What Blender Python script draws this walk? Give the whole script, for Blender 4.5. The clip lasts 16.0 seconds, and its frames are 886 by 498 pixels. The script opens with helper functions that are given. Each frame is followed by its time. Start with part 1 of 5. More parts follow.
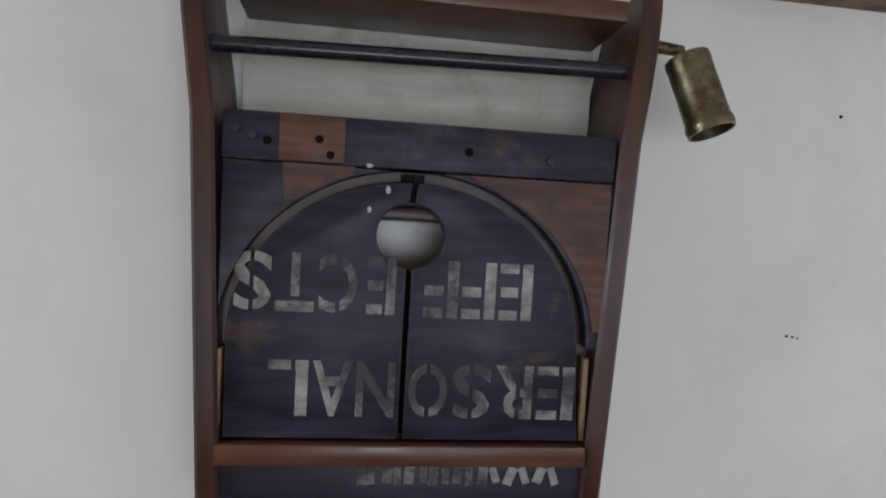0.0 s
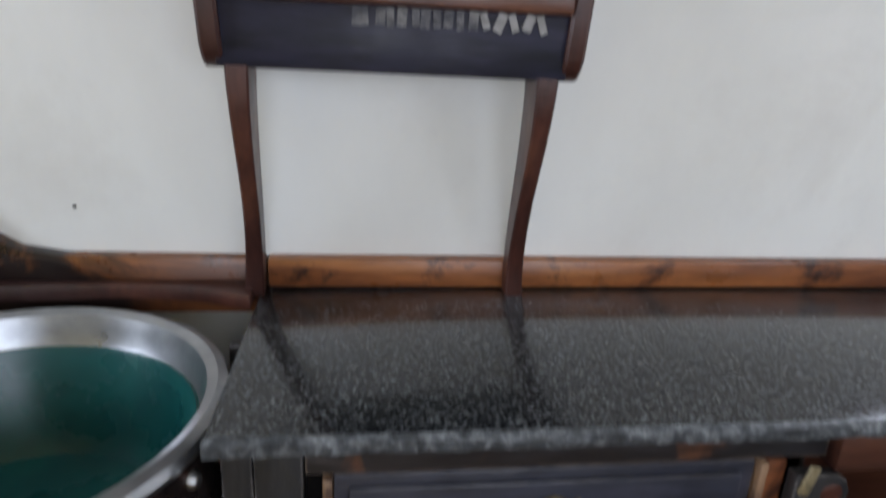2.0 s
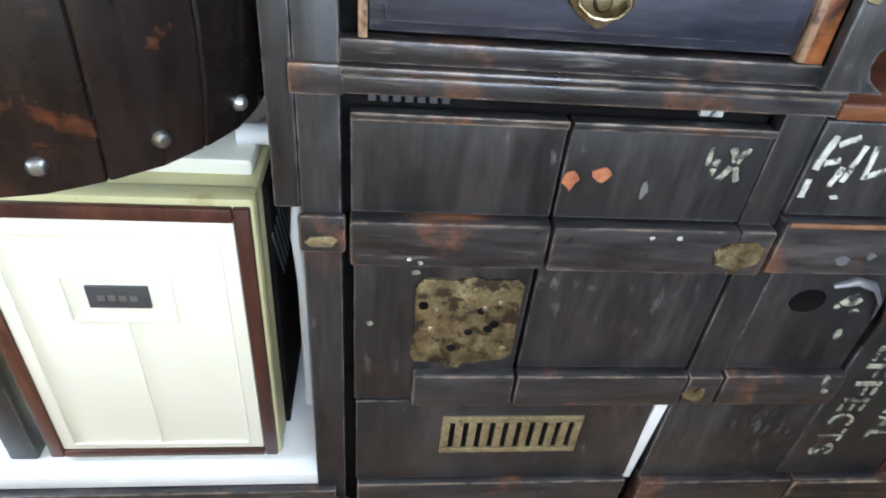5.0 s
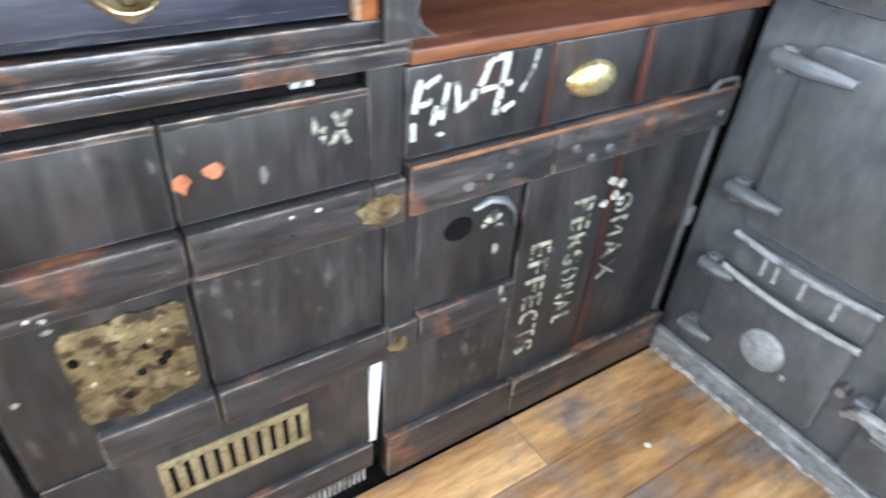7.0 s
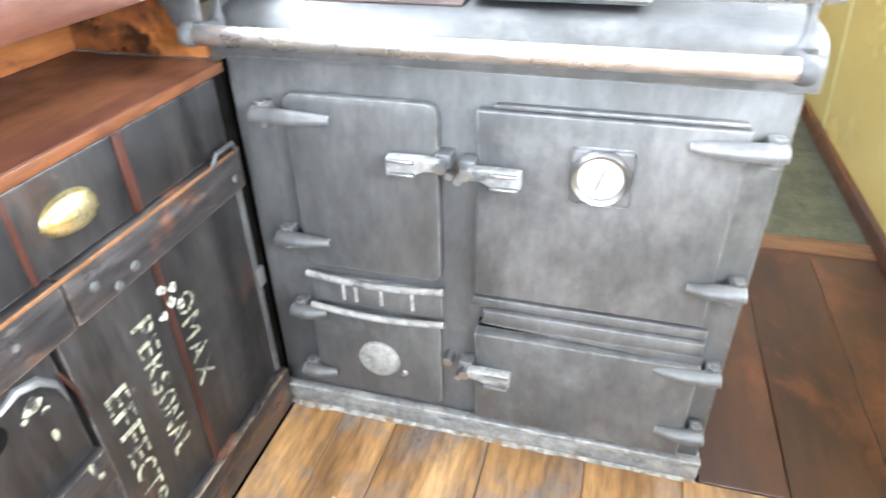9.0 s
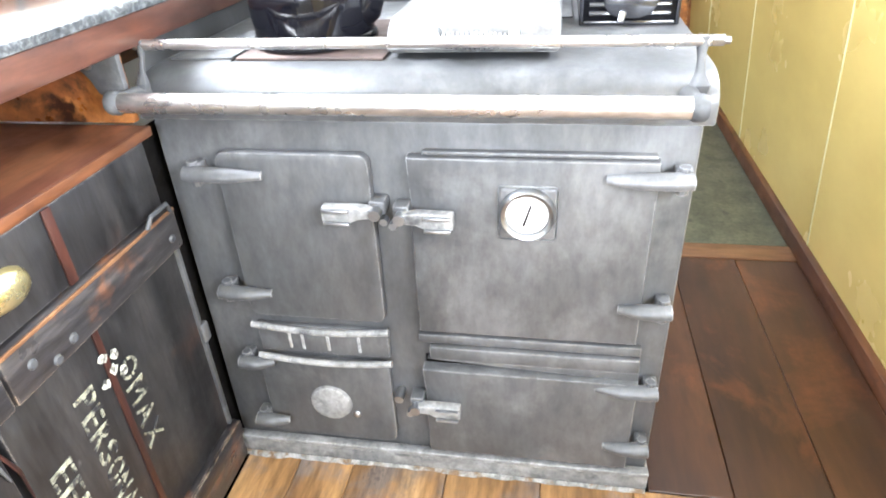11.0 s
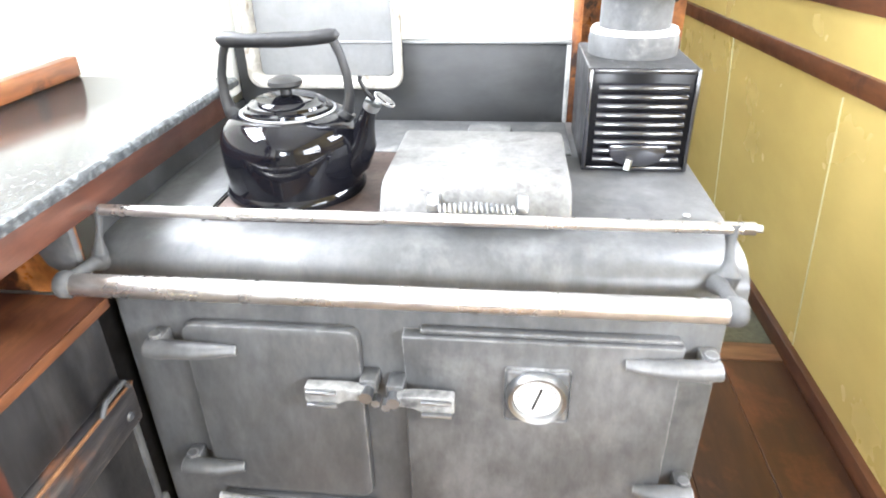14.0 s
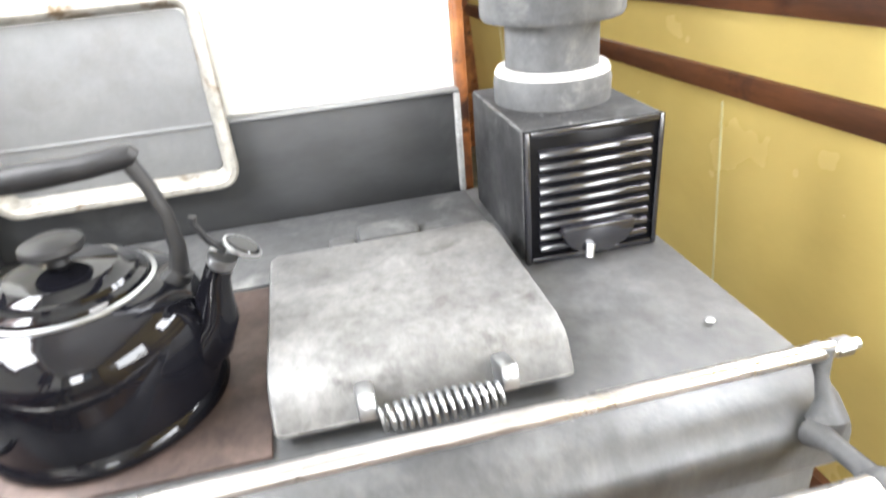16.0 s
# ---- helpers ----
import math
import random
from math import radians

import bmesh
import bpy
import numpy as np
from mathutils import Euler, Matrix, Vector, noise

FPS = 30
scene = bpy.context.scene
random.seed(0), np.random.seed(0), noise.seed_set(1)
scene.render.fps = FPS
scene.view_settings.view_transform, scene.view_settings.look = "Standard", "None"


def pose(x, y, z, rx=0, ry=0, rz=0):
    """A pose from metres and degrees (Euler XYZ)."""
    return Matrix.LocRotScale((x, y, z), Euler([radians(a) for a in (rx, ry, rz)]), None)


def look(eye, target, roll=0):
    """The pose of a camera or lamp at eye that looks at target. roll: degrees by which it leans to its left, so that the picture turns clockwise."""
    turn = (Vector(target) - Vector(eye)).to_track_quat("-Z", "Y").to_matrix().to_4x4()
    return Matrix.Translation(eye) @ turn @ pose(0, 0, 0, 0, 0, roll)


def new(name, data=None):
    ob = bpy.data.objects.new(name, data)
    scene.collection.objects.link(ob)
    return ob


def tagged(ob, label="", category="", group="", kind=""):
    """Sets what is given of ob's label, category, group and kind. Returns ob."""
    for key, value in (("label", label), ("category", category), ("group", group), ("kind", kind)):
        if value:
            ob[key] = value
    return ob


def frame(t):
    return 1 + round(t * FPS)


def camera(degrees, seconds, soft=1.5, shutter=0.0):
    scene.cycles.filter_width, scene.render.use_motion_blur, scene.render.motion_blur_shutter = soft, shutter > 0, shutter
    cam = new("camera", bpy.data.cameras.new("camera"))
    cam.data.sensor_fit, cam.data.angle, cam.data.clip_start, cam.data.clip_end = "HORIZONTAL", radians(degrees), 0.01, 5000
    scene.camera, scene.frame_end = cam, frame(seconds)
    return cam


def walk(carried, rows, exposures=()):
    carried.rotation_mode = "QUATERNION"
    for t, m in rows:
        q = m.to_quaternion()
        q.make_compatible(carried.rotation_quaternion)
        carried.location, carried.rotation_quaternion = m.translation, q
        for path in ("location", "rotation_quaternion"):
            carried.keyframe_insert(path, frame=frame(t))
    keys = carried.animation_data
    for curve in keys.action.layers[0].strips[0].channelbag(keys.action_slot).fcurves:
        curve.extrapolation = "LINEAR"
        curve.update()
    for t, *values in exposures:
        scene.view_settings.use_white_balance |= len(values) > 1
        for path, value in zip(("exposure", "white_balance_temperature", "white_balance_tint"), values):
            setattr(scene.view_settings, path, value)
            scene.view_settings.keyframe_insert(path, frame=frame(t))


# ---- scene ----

cam = camera(70.0, 16.0, soft=1.8, shutter=0.5)
PATH = [
    (0, (0.593, -0.407, 1.466), (0.862, 1.575, 1.457), 3.0),
    (0.5, (0.601, -0.405, 1.441), (0.87, 1.576, 1.374), 3.0),
    (1, (0.61, -0.416, 1.398), (0.877, 1.556, 1.202), 3.1),
    (1.5, (0.609, -0.436, 1.322), (0.862, 1.515, 0.964), 2.6),
    (2, (0.614, -0.465, 1.239), (0.872, 1.415, 0.609), 3.0),
    (2.5, (0.622, -0.497, 1.166), (0.843, 1.338, 0.401), 3.1),
    (3, (0.616, -0.527, 1.098), (0.781, 1.242, 0.179), 2.6),
    (3.5, (0.609, -0.55, 1.049), (0.755, 1.157, 0.016), 4.7),
    (3.7, (0.603, -0.556, 1.035), (0.722, 1.119, -0.051), 5.0),
    (5.8, (0.6, -0.558, 0.969), (1.017, 0.985, -0.234), 6.3),
    (6, (0.619, -0.562, 0.971), (1.106, 0.963, -0.229), 6.2),
    (6.5, (0.66, -0.576, 0.977), (1.348, 0.882, -0.206), 5.2),
    (7, (0.716, -0.581, 0.983), (1.637, 0.74, -0.203), 4.1),
    (7.5, (0.757, -0.589, 0.995), (1.939, 0.544, -0.152), 3.7),
    (8, (0.797, -0.598, 1.01), (2.18, 0.343, -0.087), 2.3),
    (8.5, (0.825, -0.601, 1.022), (2.345, 0.121, -0.058), 0.3),
    (9, (0.837, -0.61, 1.034), (2.448, -0.14, -0.053), -1.3),
    (9.2, (0.829, -0.621, 1.033), (2.467, -0.214, -0.04), -1.9),
    (11.3, (0.83, -0.635, 1.09), (2.527, -0.323, 0.079), -2.9),
    (11.5, (0.831, -0.636, 1.1), (2.549, -0.321, 0.124), -2.9),
    (12, (0.837, -0.634, 1.124), (2.596, -0.324, 0.224), -2.7),
    (12.5, (0.842, -0.628, 1.148), (2.635, -0.319, 0.316), -2.0),
    (13, (0.854, -0.613, 1.17), (2.656, -0.311, 0.356), -2.0),
    (13.5, (0.895, -0.584, 1.201), (2.678, -0.347, 0.326), -1.5),
    (14, (1.01, -0.553, 1.213), (2.758, -0.353, 0.261), -1.2),
    (14.5, (1.143, -0.531, 1.212), (2.874, -0.353, 0.226), -0.8),
    (15, (1.215, -0.52, 1.203), (2.914, -0.371, 0.158), -3.0),
    (15.5, (1.303, -0.496, 1.19), (3.014, -0.581, 0.158), -4.7),
    (16, (1.377, -0.453, 1.205), (3.12, -0.775, 0.279), -5.3),
]
walk(cam, [(t, look(eye, target, roll)) for t, eye, target, roll in PATH],
     exposures=[(0.0, -0.6, 6450, 14), (1.5, -0.22, 6350, 14), (2.5, -0.3, 6350, 14), (3.0, 0.1, 6400, 13), (3.5, 0.84, 6250, 10), (6.0, 1.54, 5700, 7), (7.0, 2.24, 5800, 7), (8.0, 2.75, 6050, 7), (9.0, 2.82, 6350, 8), (11.5, 2.75, 6550, 10), (13.5, 2.55, 6750, 10), (15.0, 2.2, 7000, 11), (16.0, 1.9, 7200, 11)])

# ---- world and light ----
world = bpy.data.worlds.new("world")
scene.world = world
world.use_nodes = True
wn = world.node_tree
sky = wn.nodes.new("ShaderNodeTexSky")
sky.sky_type = "NISHITA"
sky.sun_disc = False
sky.sun_elevation, sky.sun_rotation = radians(38), radians(200)
wn.links.new(sky.outputs[0], wn.nodes["Background"].inputs["Color"])
wn.nodes["Background"].inputs["Strength"].default_value = 0.12


def area_lamp(name, place, target, sx, sy, watts, colour):
    data = bpy.data.lights.new(name, "AREA")
    data.shape, data.size, data.size_y, data.energy, data.color = "RECTANGLE", sx, sy, watts, colour
    ob = new(name, data)
    ob.matrix_world = look(place, target)
    return ob


DAY = (0.80, 0.875, 1.0)
area_lamp("hatch_daylight", (2.55, -0.62, 1.99), (2.55, -0.62, 0), 0.62, 0.52, 4, DAY)
area_lamp("galley_window_daylight", (1.80, 0.275, 1.56), (1.95, -1.3, 0.75), 0.66, 0.36, 14.5, DAY)
area_lamp("side_window_daylight", (0.8, -1.335, 1.19), (0.9, 0.3, 1.0), 1.0, 0.46, 14.0, DAY)
area_lamp("stern_window_daylight", (-1.18, -0.36, 1.45), (2, -0.3, 0.7), 0.5, 0.6, 17, DAY)
area_lamp("bow_opening_daylight", (4.80, -0.60, 1.50), (2.6, -0.9, 1.0), 0.85, 0.45, 1.5, DAY)
area_lamp("forward_window_daylight", (3.35, 0.255, 1.52), (3.3, -1.33, 1.2), 0.62, 0.34, 3.2, DAY)
area_lamp("rear_side_window_daylight", (2.0, -1.33, 1.42), (2.0, 0.3, 1.1), 0.5, 0.36, 7.5, DAY)

# ---- materials ----


def tree(name):
    m = bpy.data.materials.new(name)
    m.use_nodes = True
    nt = m.node_tree
    return m, nt, nt.nodes["Principled BSDF"]


def noise_node(nt, vec, scale, detail=4.0, rough=0.55, dist=0.0):
    n = nt.nodes.new("ShaderNodeTexNoise")
    n.inputs["Scale"].default_value, n.inputs["Detail"].default_value = scale, detail
    n.inputs["Roughness"].default_value, n.inputs["Distortion"].default_value = rough, dist
    nt.links.new(vec, n.inputs["Vector"])
    return n


def ramp_node(nt, fac, stops):
    r = nt.nodes.new("ShaderNodeValToRGB")
    e = r.color_ramp.elements
    e[0].position, e[0].color = stops[0][0], (*stops[0][1], 1)
    e[1].position, e[1].color = stops[-1][0], (*stops[-1][1], 1)
    for p, c in stops[1:-1]:
        k = e.new(p)
        k.color = (*c, 1)
    nt.links.new(fac, r.inputs[0])
    return r


def grey(v):
    return (v, v, v)


def surface(name, stops, scale=6.0, stretch=(1, 1, 1), wear=None, wear_scale=9.0, wear_at=(0.6, 0.7), rough=(0.4, 0.6),
            metal=0.0, bump=0.2, bump_scale=60.0, coat=0.0, per_object=0.0, detail=5.0, dist=0.4, rough_scale=None, grain=0.25, edge=None, spec=0.5, scuff=None, scuff_stretch=(0.1, 1, 1)):
    """A procedural surface: a stretched grain between colour stops, worn patches of another colour, uneven gloss and fine relief."""
    m, nt, b = tree(name)
    geo = nt.nodes.new("ShaderNodeNewGeometry")
    mp = nt.nodes.new("ShaderNodeMapping")
    mp.inputs["Scale"].default_value = stretch
    vec = geo.outputs["Position"]
    if per_object:
        info = nt.nodes.new("ShaderNodeObjectInfo")
        sh = nt.nodes.new("ShaderNodeVectorMath")
        sh.operation = "MULTIPLY_ADD"
        sh.inputs[1].default_value = (7.3, 5.1, 3.7)
        nt.links.new(info.outputs["Random"], sh.inputs[0])
        nt.links.new(vec, sh.inputs[2])
        vec = sh.outputs[0]
    nt.links.new(vec, mp.inputs["Vector"])
    n1 = noise_node(nt, mp.outputs[0], scale, detail, 0.6, dist)
    col = ramp_node(nt, n1.outputs["Fac"], [(0.5 + (p - 0.5) * 0.65, c) for p, c in stops]).outputs[0]
    if wear:
        n2 = noise_node(nt, vec, wear_scale, 6.0, 0.65, 0.3)
        mask = ramp_node(nt, n2.outputs["Fac"], [(0.5 + (wear_at[0] - 0.5) * 0.8, grey(0)), (0.5 + (wear_at[1] - 0.5) * 0.8, grey(1))])
        mix = nt.nodes.new("ShaderNodeMix")
        mix.data_type = "RGBA"
        nt.links.new(mask.outputs[0], mix.inputs["Factor"])
        nt.links.new(col, mix.inputs["A"])
        mix.inputs["B"].default_value = (*wear, 1)
        col = mix.outputs["Result"]
    if scuff:
        sm = nt.nodes.new("ShaderNodeMapping")
        sm.inputs["Scale"].default_value = scuff_stretch
        nt.links.new(vec, sm.inputs["Vector"])
        fine = noise_node(nt, sm.outputs[0], 150.0, 3.0, 0.6, 0.2)
        wide = noise_node(nt, vec, 7.0, 3.0, 0.6)
        total = nt.nodes.new("ShaderNodeMath")
        total.operation = "ADD"
        nt.links.new(fine.outputs["Fac"], total.inputs[0])
        nt.links.new(wide.outputs["Fac"], total.inputs[1])
        hit = nt.nodes.new("ShaderNodeMapRange")
        hit.inputs["From Min"].default_value, hit.inputs["From Max"].default_value = 1.20, 1.36
        hit.inputs["To Max"].default_value = 0.6
        nt.links.new(total.outputs[0], hit.inputs["Value"])
        sx = nt.nodes.new("ShaderNodeMix")
        sx.data_type = "RGBA"
        nt.links.new(hit.outputs[0], sx.inputs["Factor"])
        nt.links.new(col, sx.inputs["A"])
        sx.inputs["B"].default_value = (*scuff, 1)
        col = sx.outputs["Result"]
    if edge:
        bev = nt.nodes.new("ShaderNodeBevel")
        bev.samples = 4
        bev.inputs["Radius"].default_value = 0.005
        dot = nt.nodes.new("ShaderNodeVectorMath")
        dot.operation = "DOT_PRODUCT"
        nt.links.new(bev.outputs[0], dot.inputs[0])
        nt.links.new(geo.outputs["Normal"], dot.inputs[1])
        near = nt.nodes.new("ShaderNodeMapRange")
        near.inputs["From Min"].default_value, near.inputs["From Max"].default_value = 0.97, 0.80
        nt.links.new(dot.outputs["Value"], near.inputs["Value"])
        rub = noise_node(nt, vec, 38.0, 4.0, 0.6)
        some = nt.nodes.new("ShaderNodeMapRange")
        some.inputs["From Min"].default_value, some.inputs["From Max"].default_value = 0.38, 0.56
        nt.links.new(rub.outputs["Fac"], some.inputs["Value"])
        both = nt.nodes.new("ShaderNodeMath")
        both.operation = "MULTIPLY"
        nt.links.new(near.outputs[0], both.inputs[0])
        nt.links.new(some.outputs[0], both.inputs[1])
        em = nt.nodes.new("ShaderNodeMix")
        em.data_type = "RGBA"
        nt.links.new(both.outputs[0], em.inputs["Factor"])
        nt.links.new(col, em.inputs["A"])
        em.inputs["B"].default_value = (*edge, 1)
        col = em.outputs["Result"]
    if grain:
        n5 = noise_node(nt, mp.outputs[0], scale * 7.0, 4.0, 0.7)
        gr = nt.nodes.new("ShaderNodeMapRange")
        gr.inputs["From Min"].default_value, gr.inputs["From Max"].default_value = 0.33, 0.67
        gr.inputs["To Min"].default_value, gr.inputs["To Max"].default_value = 1 - grain, 1 + grain
        nt.links.new(n5.outputs["Fac"], gr.inputs["Value"])
        gh = nt.nodes.new("ShaderNodeHueSaturation")
        nt.links.new(gr.outputs[0], gh.inputs["Value"])
        nt.links.new(col, gh.inputs["Color"])
        col = gh.outputs[0]
    if per_object:
        hsv = nt.nodes.new("ShaderNodeHueSaturation")
        rng = nt.nodes.new("ShaderNodeMapRange")
        rng.inputs["To Min"].default_value, rng.inputs["To Max"].default_value = 1 - per_object, 1 + per_object
        nt.links.new(info.outputs["Random"], rng.inputs["Value"])
        nt.links.new(rng.outputs[0], hsv.inputs["Value"])
        nt.links.new(col, hsv.inputs["Color"])
        col = hsv.outputs[0]
    nt.links.new(col, b.inputs["Base Color"])
    n3 = noise_node(nt, vec, rough_scale or scale * 1.7, 4.0, 0.6)
    rr = nt.nodes.new("ShaderNodeMapRange")
    rr.inputs["From Min"].default_value, rr.inputs["From Max"].default_value = 0.3, 0.7
    rr.inputs["To Min"].default_value, rr.inputs["To Max"].default_value = rough
    nt.links.new(n3.outputs["Fac"], rr.inputs["Value"])
    nt.links.new(rr.outputs[0], b.inputs["Roughness"])
    b.inputs["Metallic"].default_value = metal
    b.inputs["Specular IOR Level"].default_value = spec
    b.inputs["Coat Weight"].default_value = coat
    if bump:
        n4 = noise_node(nt, mp.outputs[0], bump_scale, 5.0, 0.65)
        bp = nt.nodes.new("ShaderNodeBump")
        bp.inputs["Strength"].default_value, bp.inputs["Distance"].default_value = bump, 0.002
        nt.links.new(n4.outputs["Fac"], bp.inputs["Height"])
        nt.links.new(bp.outputs[0], b.inputs["Normal"])
    return m


ALONG_X, ALONG_Z, ALONG_Y = (0.16, 1, 1), (1, 1, 0.16), (1, 0.16, 1)
M = {}
M["wall"] = surface("cream_painted_wall", [(0.2, (0.71, 0.71, 0.67)), (0.8, (0.78, 0.78, 0.74))], 1.4, (1, 1, 0.5), wear=(0.62, 0.60, 0.55),
                    wear_scale=3, wear_at=(0.56, 1.0), rough=(0.45, 0.6), bump=0.10, bump_scale=30, grain=0.02)
M["ply"] = surface("scuffed_pale_plywood", [(0.3, (0.46, 0.45, 0.40)), (0.7, (0.62, 0.61, 0.55))], 9, ALONG_X, wear=(0.36, 0.34, 0.29), wear_scale=10, wear_at=(0.56, 0.7), rough=(0.22, 0.4), bump=0.2, grain=0.12)
M["yellow"] = surface("ochre_gloss_panel", [(0.2, (0.55, 0.405, 0.130)), (0.8, (0.64, 0.485, 0.17))], 1.5, (0.5, 0.5, 1), rough=(0.19, 0.30), bump=0.12, bump_scale=9, grain=0.03)
M["black"] = surface("black_stained_wood", [(0.25, (0.0105, 0.0100, 0.0105)), (0.55, (0.021, 0.020, 0.0205)), (0.85, (0.038, 0.035, 0.034))], 12, ALONG_Z,
                     wear=(0.075, 0.034, 0.022), wear_scale=5, wear_at=(0.60, 0.88), rough=(0.28, 0.5), bump=0.4, bump_scale=60, grain=0.4, spec=0.5, edge=(0.24, 0.22, 0.21), scuff=(0.11, 0.105, 0.10), scuff_stretch=(0.5, 1, 0.2))
M["black_x"] = surface("black_worn_batten", [(0.25, (0.012, 0.011, 0.012)), (0.55, (0.026, 0.024, 0.025)), (0.85, (0.066, 0.060, 0.058))], 12, ALONG_X,
                       wear=(0.16, 0.064, 0.030), wear_scale=8, wear_at=(0.57, 0.76), rough=(0.26, 0.44), bump=0.5, bump_scale=60, grain=0.5, edge=(0.40, 0.30, 0.22), scuff=(0.18, 0.16, 0.145))
M["navy"] = surface("blue_black_painted_board", [(0.3, (0.0075, 0.0075, 0.017)), (0.6, (0.016, 0.0155, 0.032)), (0.8, (0.030, 0.026, 0.044))], 12, ALONG_X,
                    wear=(0.05, 0.032, 0.034), wear_scale=6, wear_at=(0.62, 0.70), rough=(0.40, 0.56), bump=0.35, bump_scale=60, grain=0.55, spec=0.3, edge=(0.10, 0.07, 0.06))
M["plain_navy"] = surface("blue_black_drawer_paint", [(0.3, (0.015, 0.017, 0.026)), (0.7, (0.036, 0.038, 0.054))], 12, ALONG_X, wear=(0.07, 0.06, 0.06), wear_scale=11, wear_at=(0.62, 0.8), rough=(0.30, 0.46), bump=0.25, spec=0.5, grain=0.35, edge=(0.16, 0.15, 0.15), scuff=(0.10, 0.10, 0.11))
M["red"] = surface("mahogany_wood", [(0.3, (0.028, 0.010, 0.008)), (0.6, (0.062, 0.021, 0.014)), (0.8, (0.11, 0.040, 0.022))], 11, ALONG_Z,
                   wear=(0.03, 0.012, 0.010), wear_scale=7, wear_at=(0.62, 0.75), rough=(0.3, 0.48), bump=0.2)
M["red_x"] = surface("mahogany_rail", [(0.3, (0.042, 0.016, 0.011)), (0.6, (0.092, 0.034, 0.020)), (0.8, (0.155, 0.062, 0.03))], 11, ALONG_X,
                     wear=(0.05, 0.016, 0.010), wear_scale=7, wear_at=(0.6, 0.75), rough=(0.28, 0.45), bump=0.2)
M["bare"] = surface("part_bared_brown_wood", [(0.3, (0.055, 0.025, 0.019)), (0.6, (0.105, 0.046, 0.032)), (0.8, (0.155, 0.074, 0.050))], 12, ALONG_X, wear=(0.020, 0.017, 0.024), wear_scale=11, wear_at=(0.57, 0.76), rough=(0.4, 0.55), bump=0.3, grain=0.4, spec=0.3)
M["orange"] = surface("orange_varnished_wood", [(0.3, (0.13, 0.042, 0.016)), (0.55, (0.25, 0.088, 0.028)), (0.75, (0.38, 0.15, 0.046))], 11, ALONG_X,
                      wear=(0.035, 0.013, 0.008), wear_scale=9, wear_at=(0.56, 0.66), rough=(0.25, 0.42), bump=0.15)
M["barrel"] = surface("charred_barrel_stave", [(0.3, (0.004, 0.0035, 0.0035)), (0.55, (0.010, 0.006, 0.0055)), (0.8, (0.045, 0.016, 0.009))], 8, ALONG_Z,
                      wear=(0.14, 0.042, 0.014), wear_scale=7, wear_at=(0.57, 0.74), rough=(0.2, 0.36), bump=0.45, bump_scale=45, per_object=0.25, grain=0.5)
M["floor"] = surface("orange_pine_board", [(0.3, (0.135, 0.070, 0.030)), (0.55, (0.26, 0.140, 0.055)), (0.8, (0.36, 0.215, 0.098))], 9, ALONG_X,
                     wear=(0.15, 0.115, 0.095), wear_scale=7, wear_at=(0.47, 0.66), rough=(0.3, 0.5), bump=0.3, per_object=0.12, grain=0.35, scuff=(0.05, 0.04, 0.035), scuff_stretch=(0.6, 1, 1))
M["floor_side"] = surface("brown_varnished_board", [(0.3, (0.026, 0.009, 0.0035)), (0.6, (0.054, 0.020, 0.007)), (0.8, (0.095, 0.038, 0.013))], 5, ALONG_X,
                          wear=(0.14, 0.045, 0.016), wear_scale=3, wear_at=(0.54, 0.75), rough=(0.30, 0.44), bump=0.1, per_object=0.05, grain=0.2)
M["lino"] = surface("grey_green_floor_sheet", [(0.35, (0.070, 0.074, 0.050)), (0.65, (0.11, 0.11, 0.075))], 9, wear=(0.05, 0.054, 0.042), wear_scale=14, wear_at=(0.58, 0.7), rough=(0.4, 0.55), bump=0.1)
M["plank"] = surface("pale_brown_threshold", [(0.3, (0.12, 0.055, 0.026)), (0.7, (0.20, 0.10, 0.05))], 8, ALONG_Y, rough=(0.35, 0.5), bump=0.15)
M["scorched"] = surface("scorched_orange_wood", [(0.3, (0.07, 0.024, 0.010)), (0.55, (0.17, 0.060, 0.020)), (0.75, (0.28, 0.105, 0.034))], 11, ALONG_X,
                        wear=(0.014, 0.008, 0.007), wear_scale=7, wear_at=(0.50, 0.64), rough=(0.25, 0.42), bump=0.2)
M["trim"] = surface("dark_brown_trim", [(0.3, (0.06, 0.022, 0.010)), (0.7, (0.15, 0.055, 0.022))], 8, ALONG_X, wear=(0.05, 0.018, 0.010), wear_scale=6, wear_at=(0.58, 0.72), rough=(0.3, 0.45), bump=0.15)
M["iron"] = surface("blackleaded_cast_iron", [(0.2, (0.060, 0.061, 0.063)), (0.6, (0.092, 0.093, 0.095)), (0.9, (0.135, 0.136, 0.139))], 6, (1, 1, 0.45), wear=(0.19, 0.19, 0.191),
                    wear_scale=4.5, wear_at=(0.50, 0.88), rough=(0.36, 0.52), metal=0.25, bump=0.3, bump_scale=90, grain=0.18, edge=(0.34, 0.34, 0.34), rough_scale=2.5)
M["hob"] = surface("worn_hotplate_iron", [(0.15, (0.085, 0.084, 0.082)), (0.6, (0.122, 0.120, 0.117)), (0.9, (0.165, 0.162, 0.157))], 6, wear=(0.058, 0.054, 0.050),
                   wear_scale=10, wear_at=(0.55, 0.80), rough=(0.40, 0.54), metal=0.25, bump=0.25, bump_scale=90, grain=0.14, rough_scale=4, edge=(0.5, 0.5, 0.49))
M["rust"] = surface("rusty_hotplate", [(0.3, (0.05, 0.034, 0.030)), (0.7, (0.10, 0.068, 0.058))], 9, rough=(0.5, 0.7), metal=0.2, bump=0.2)
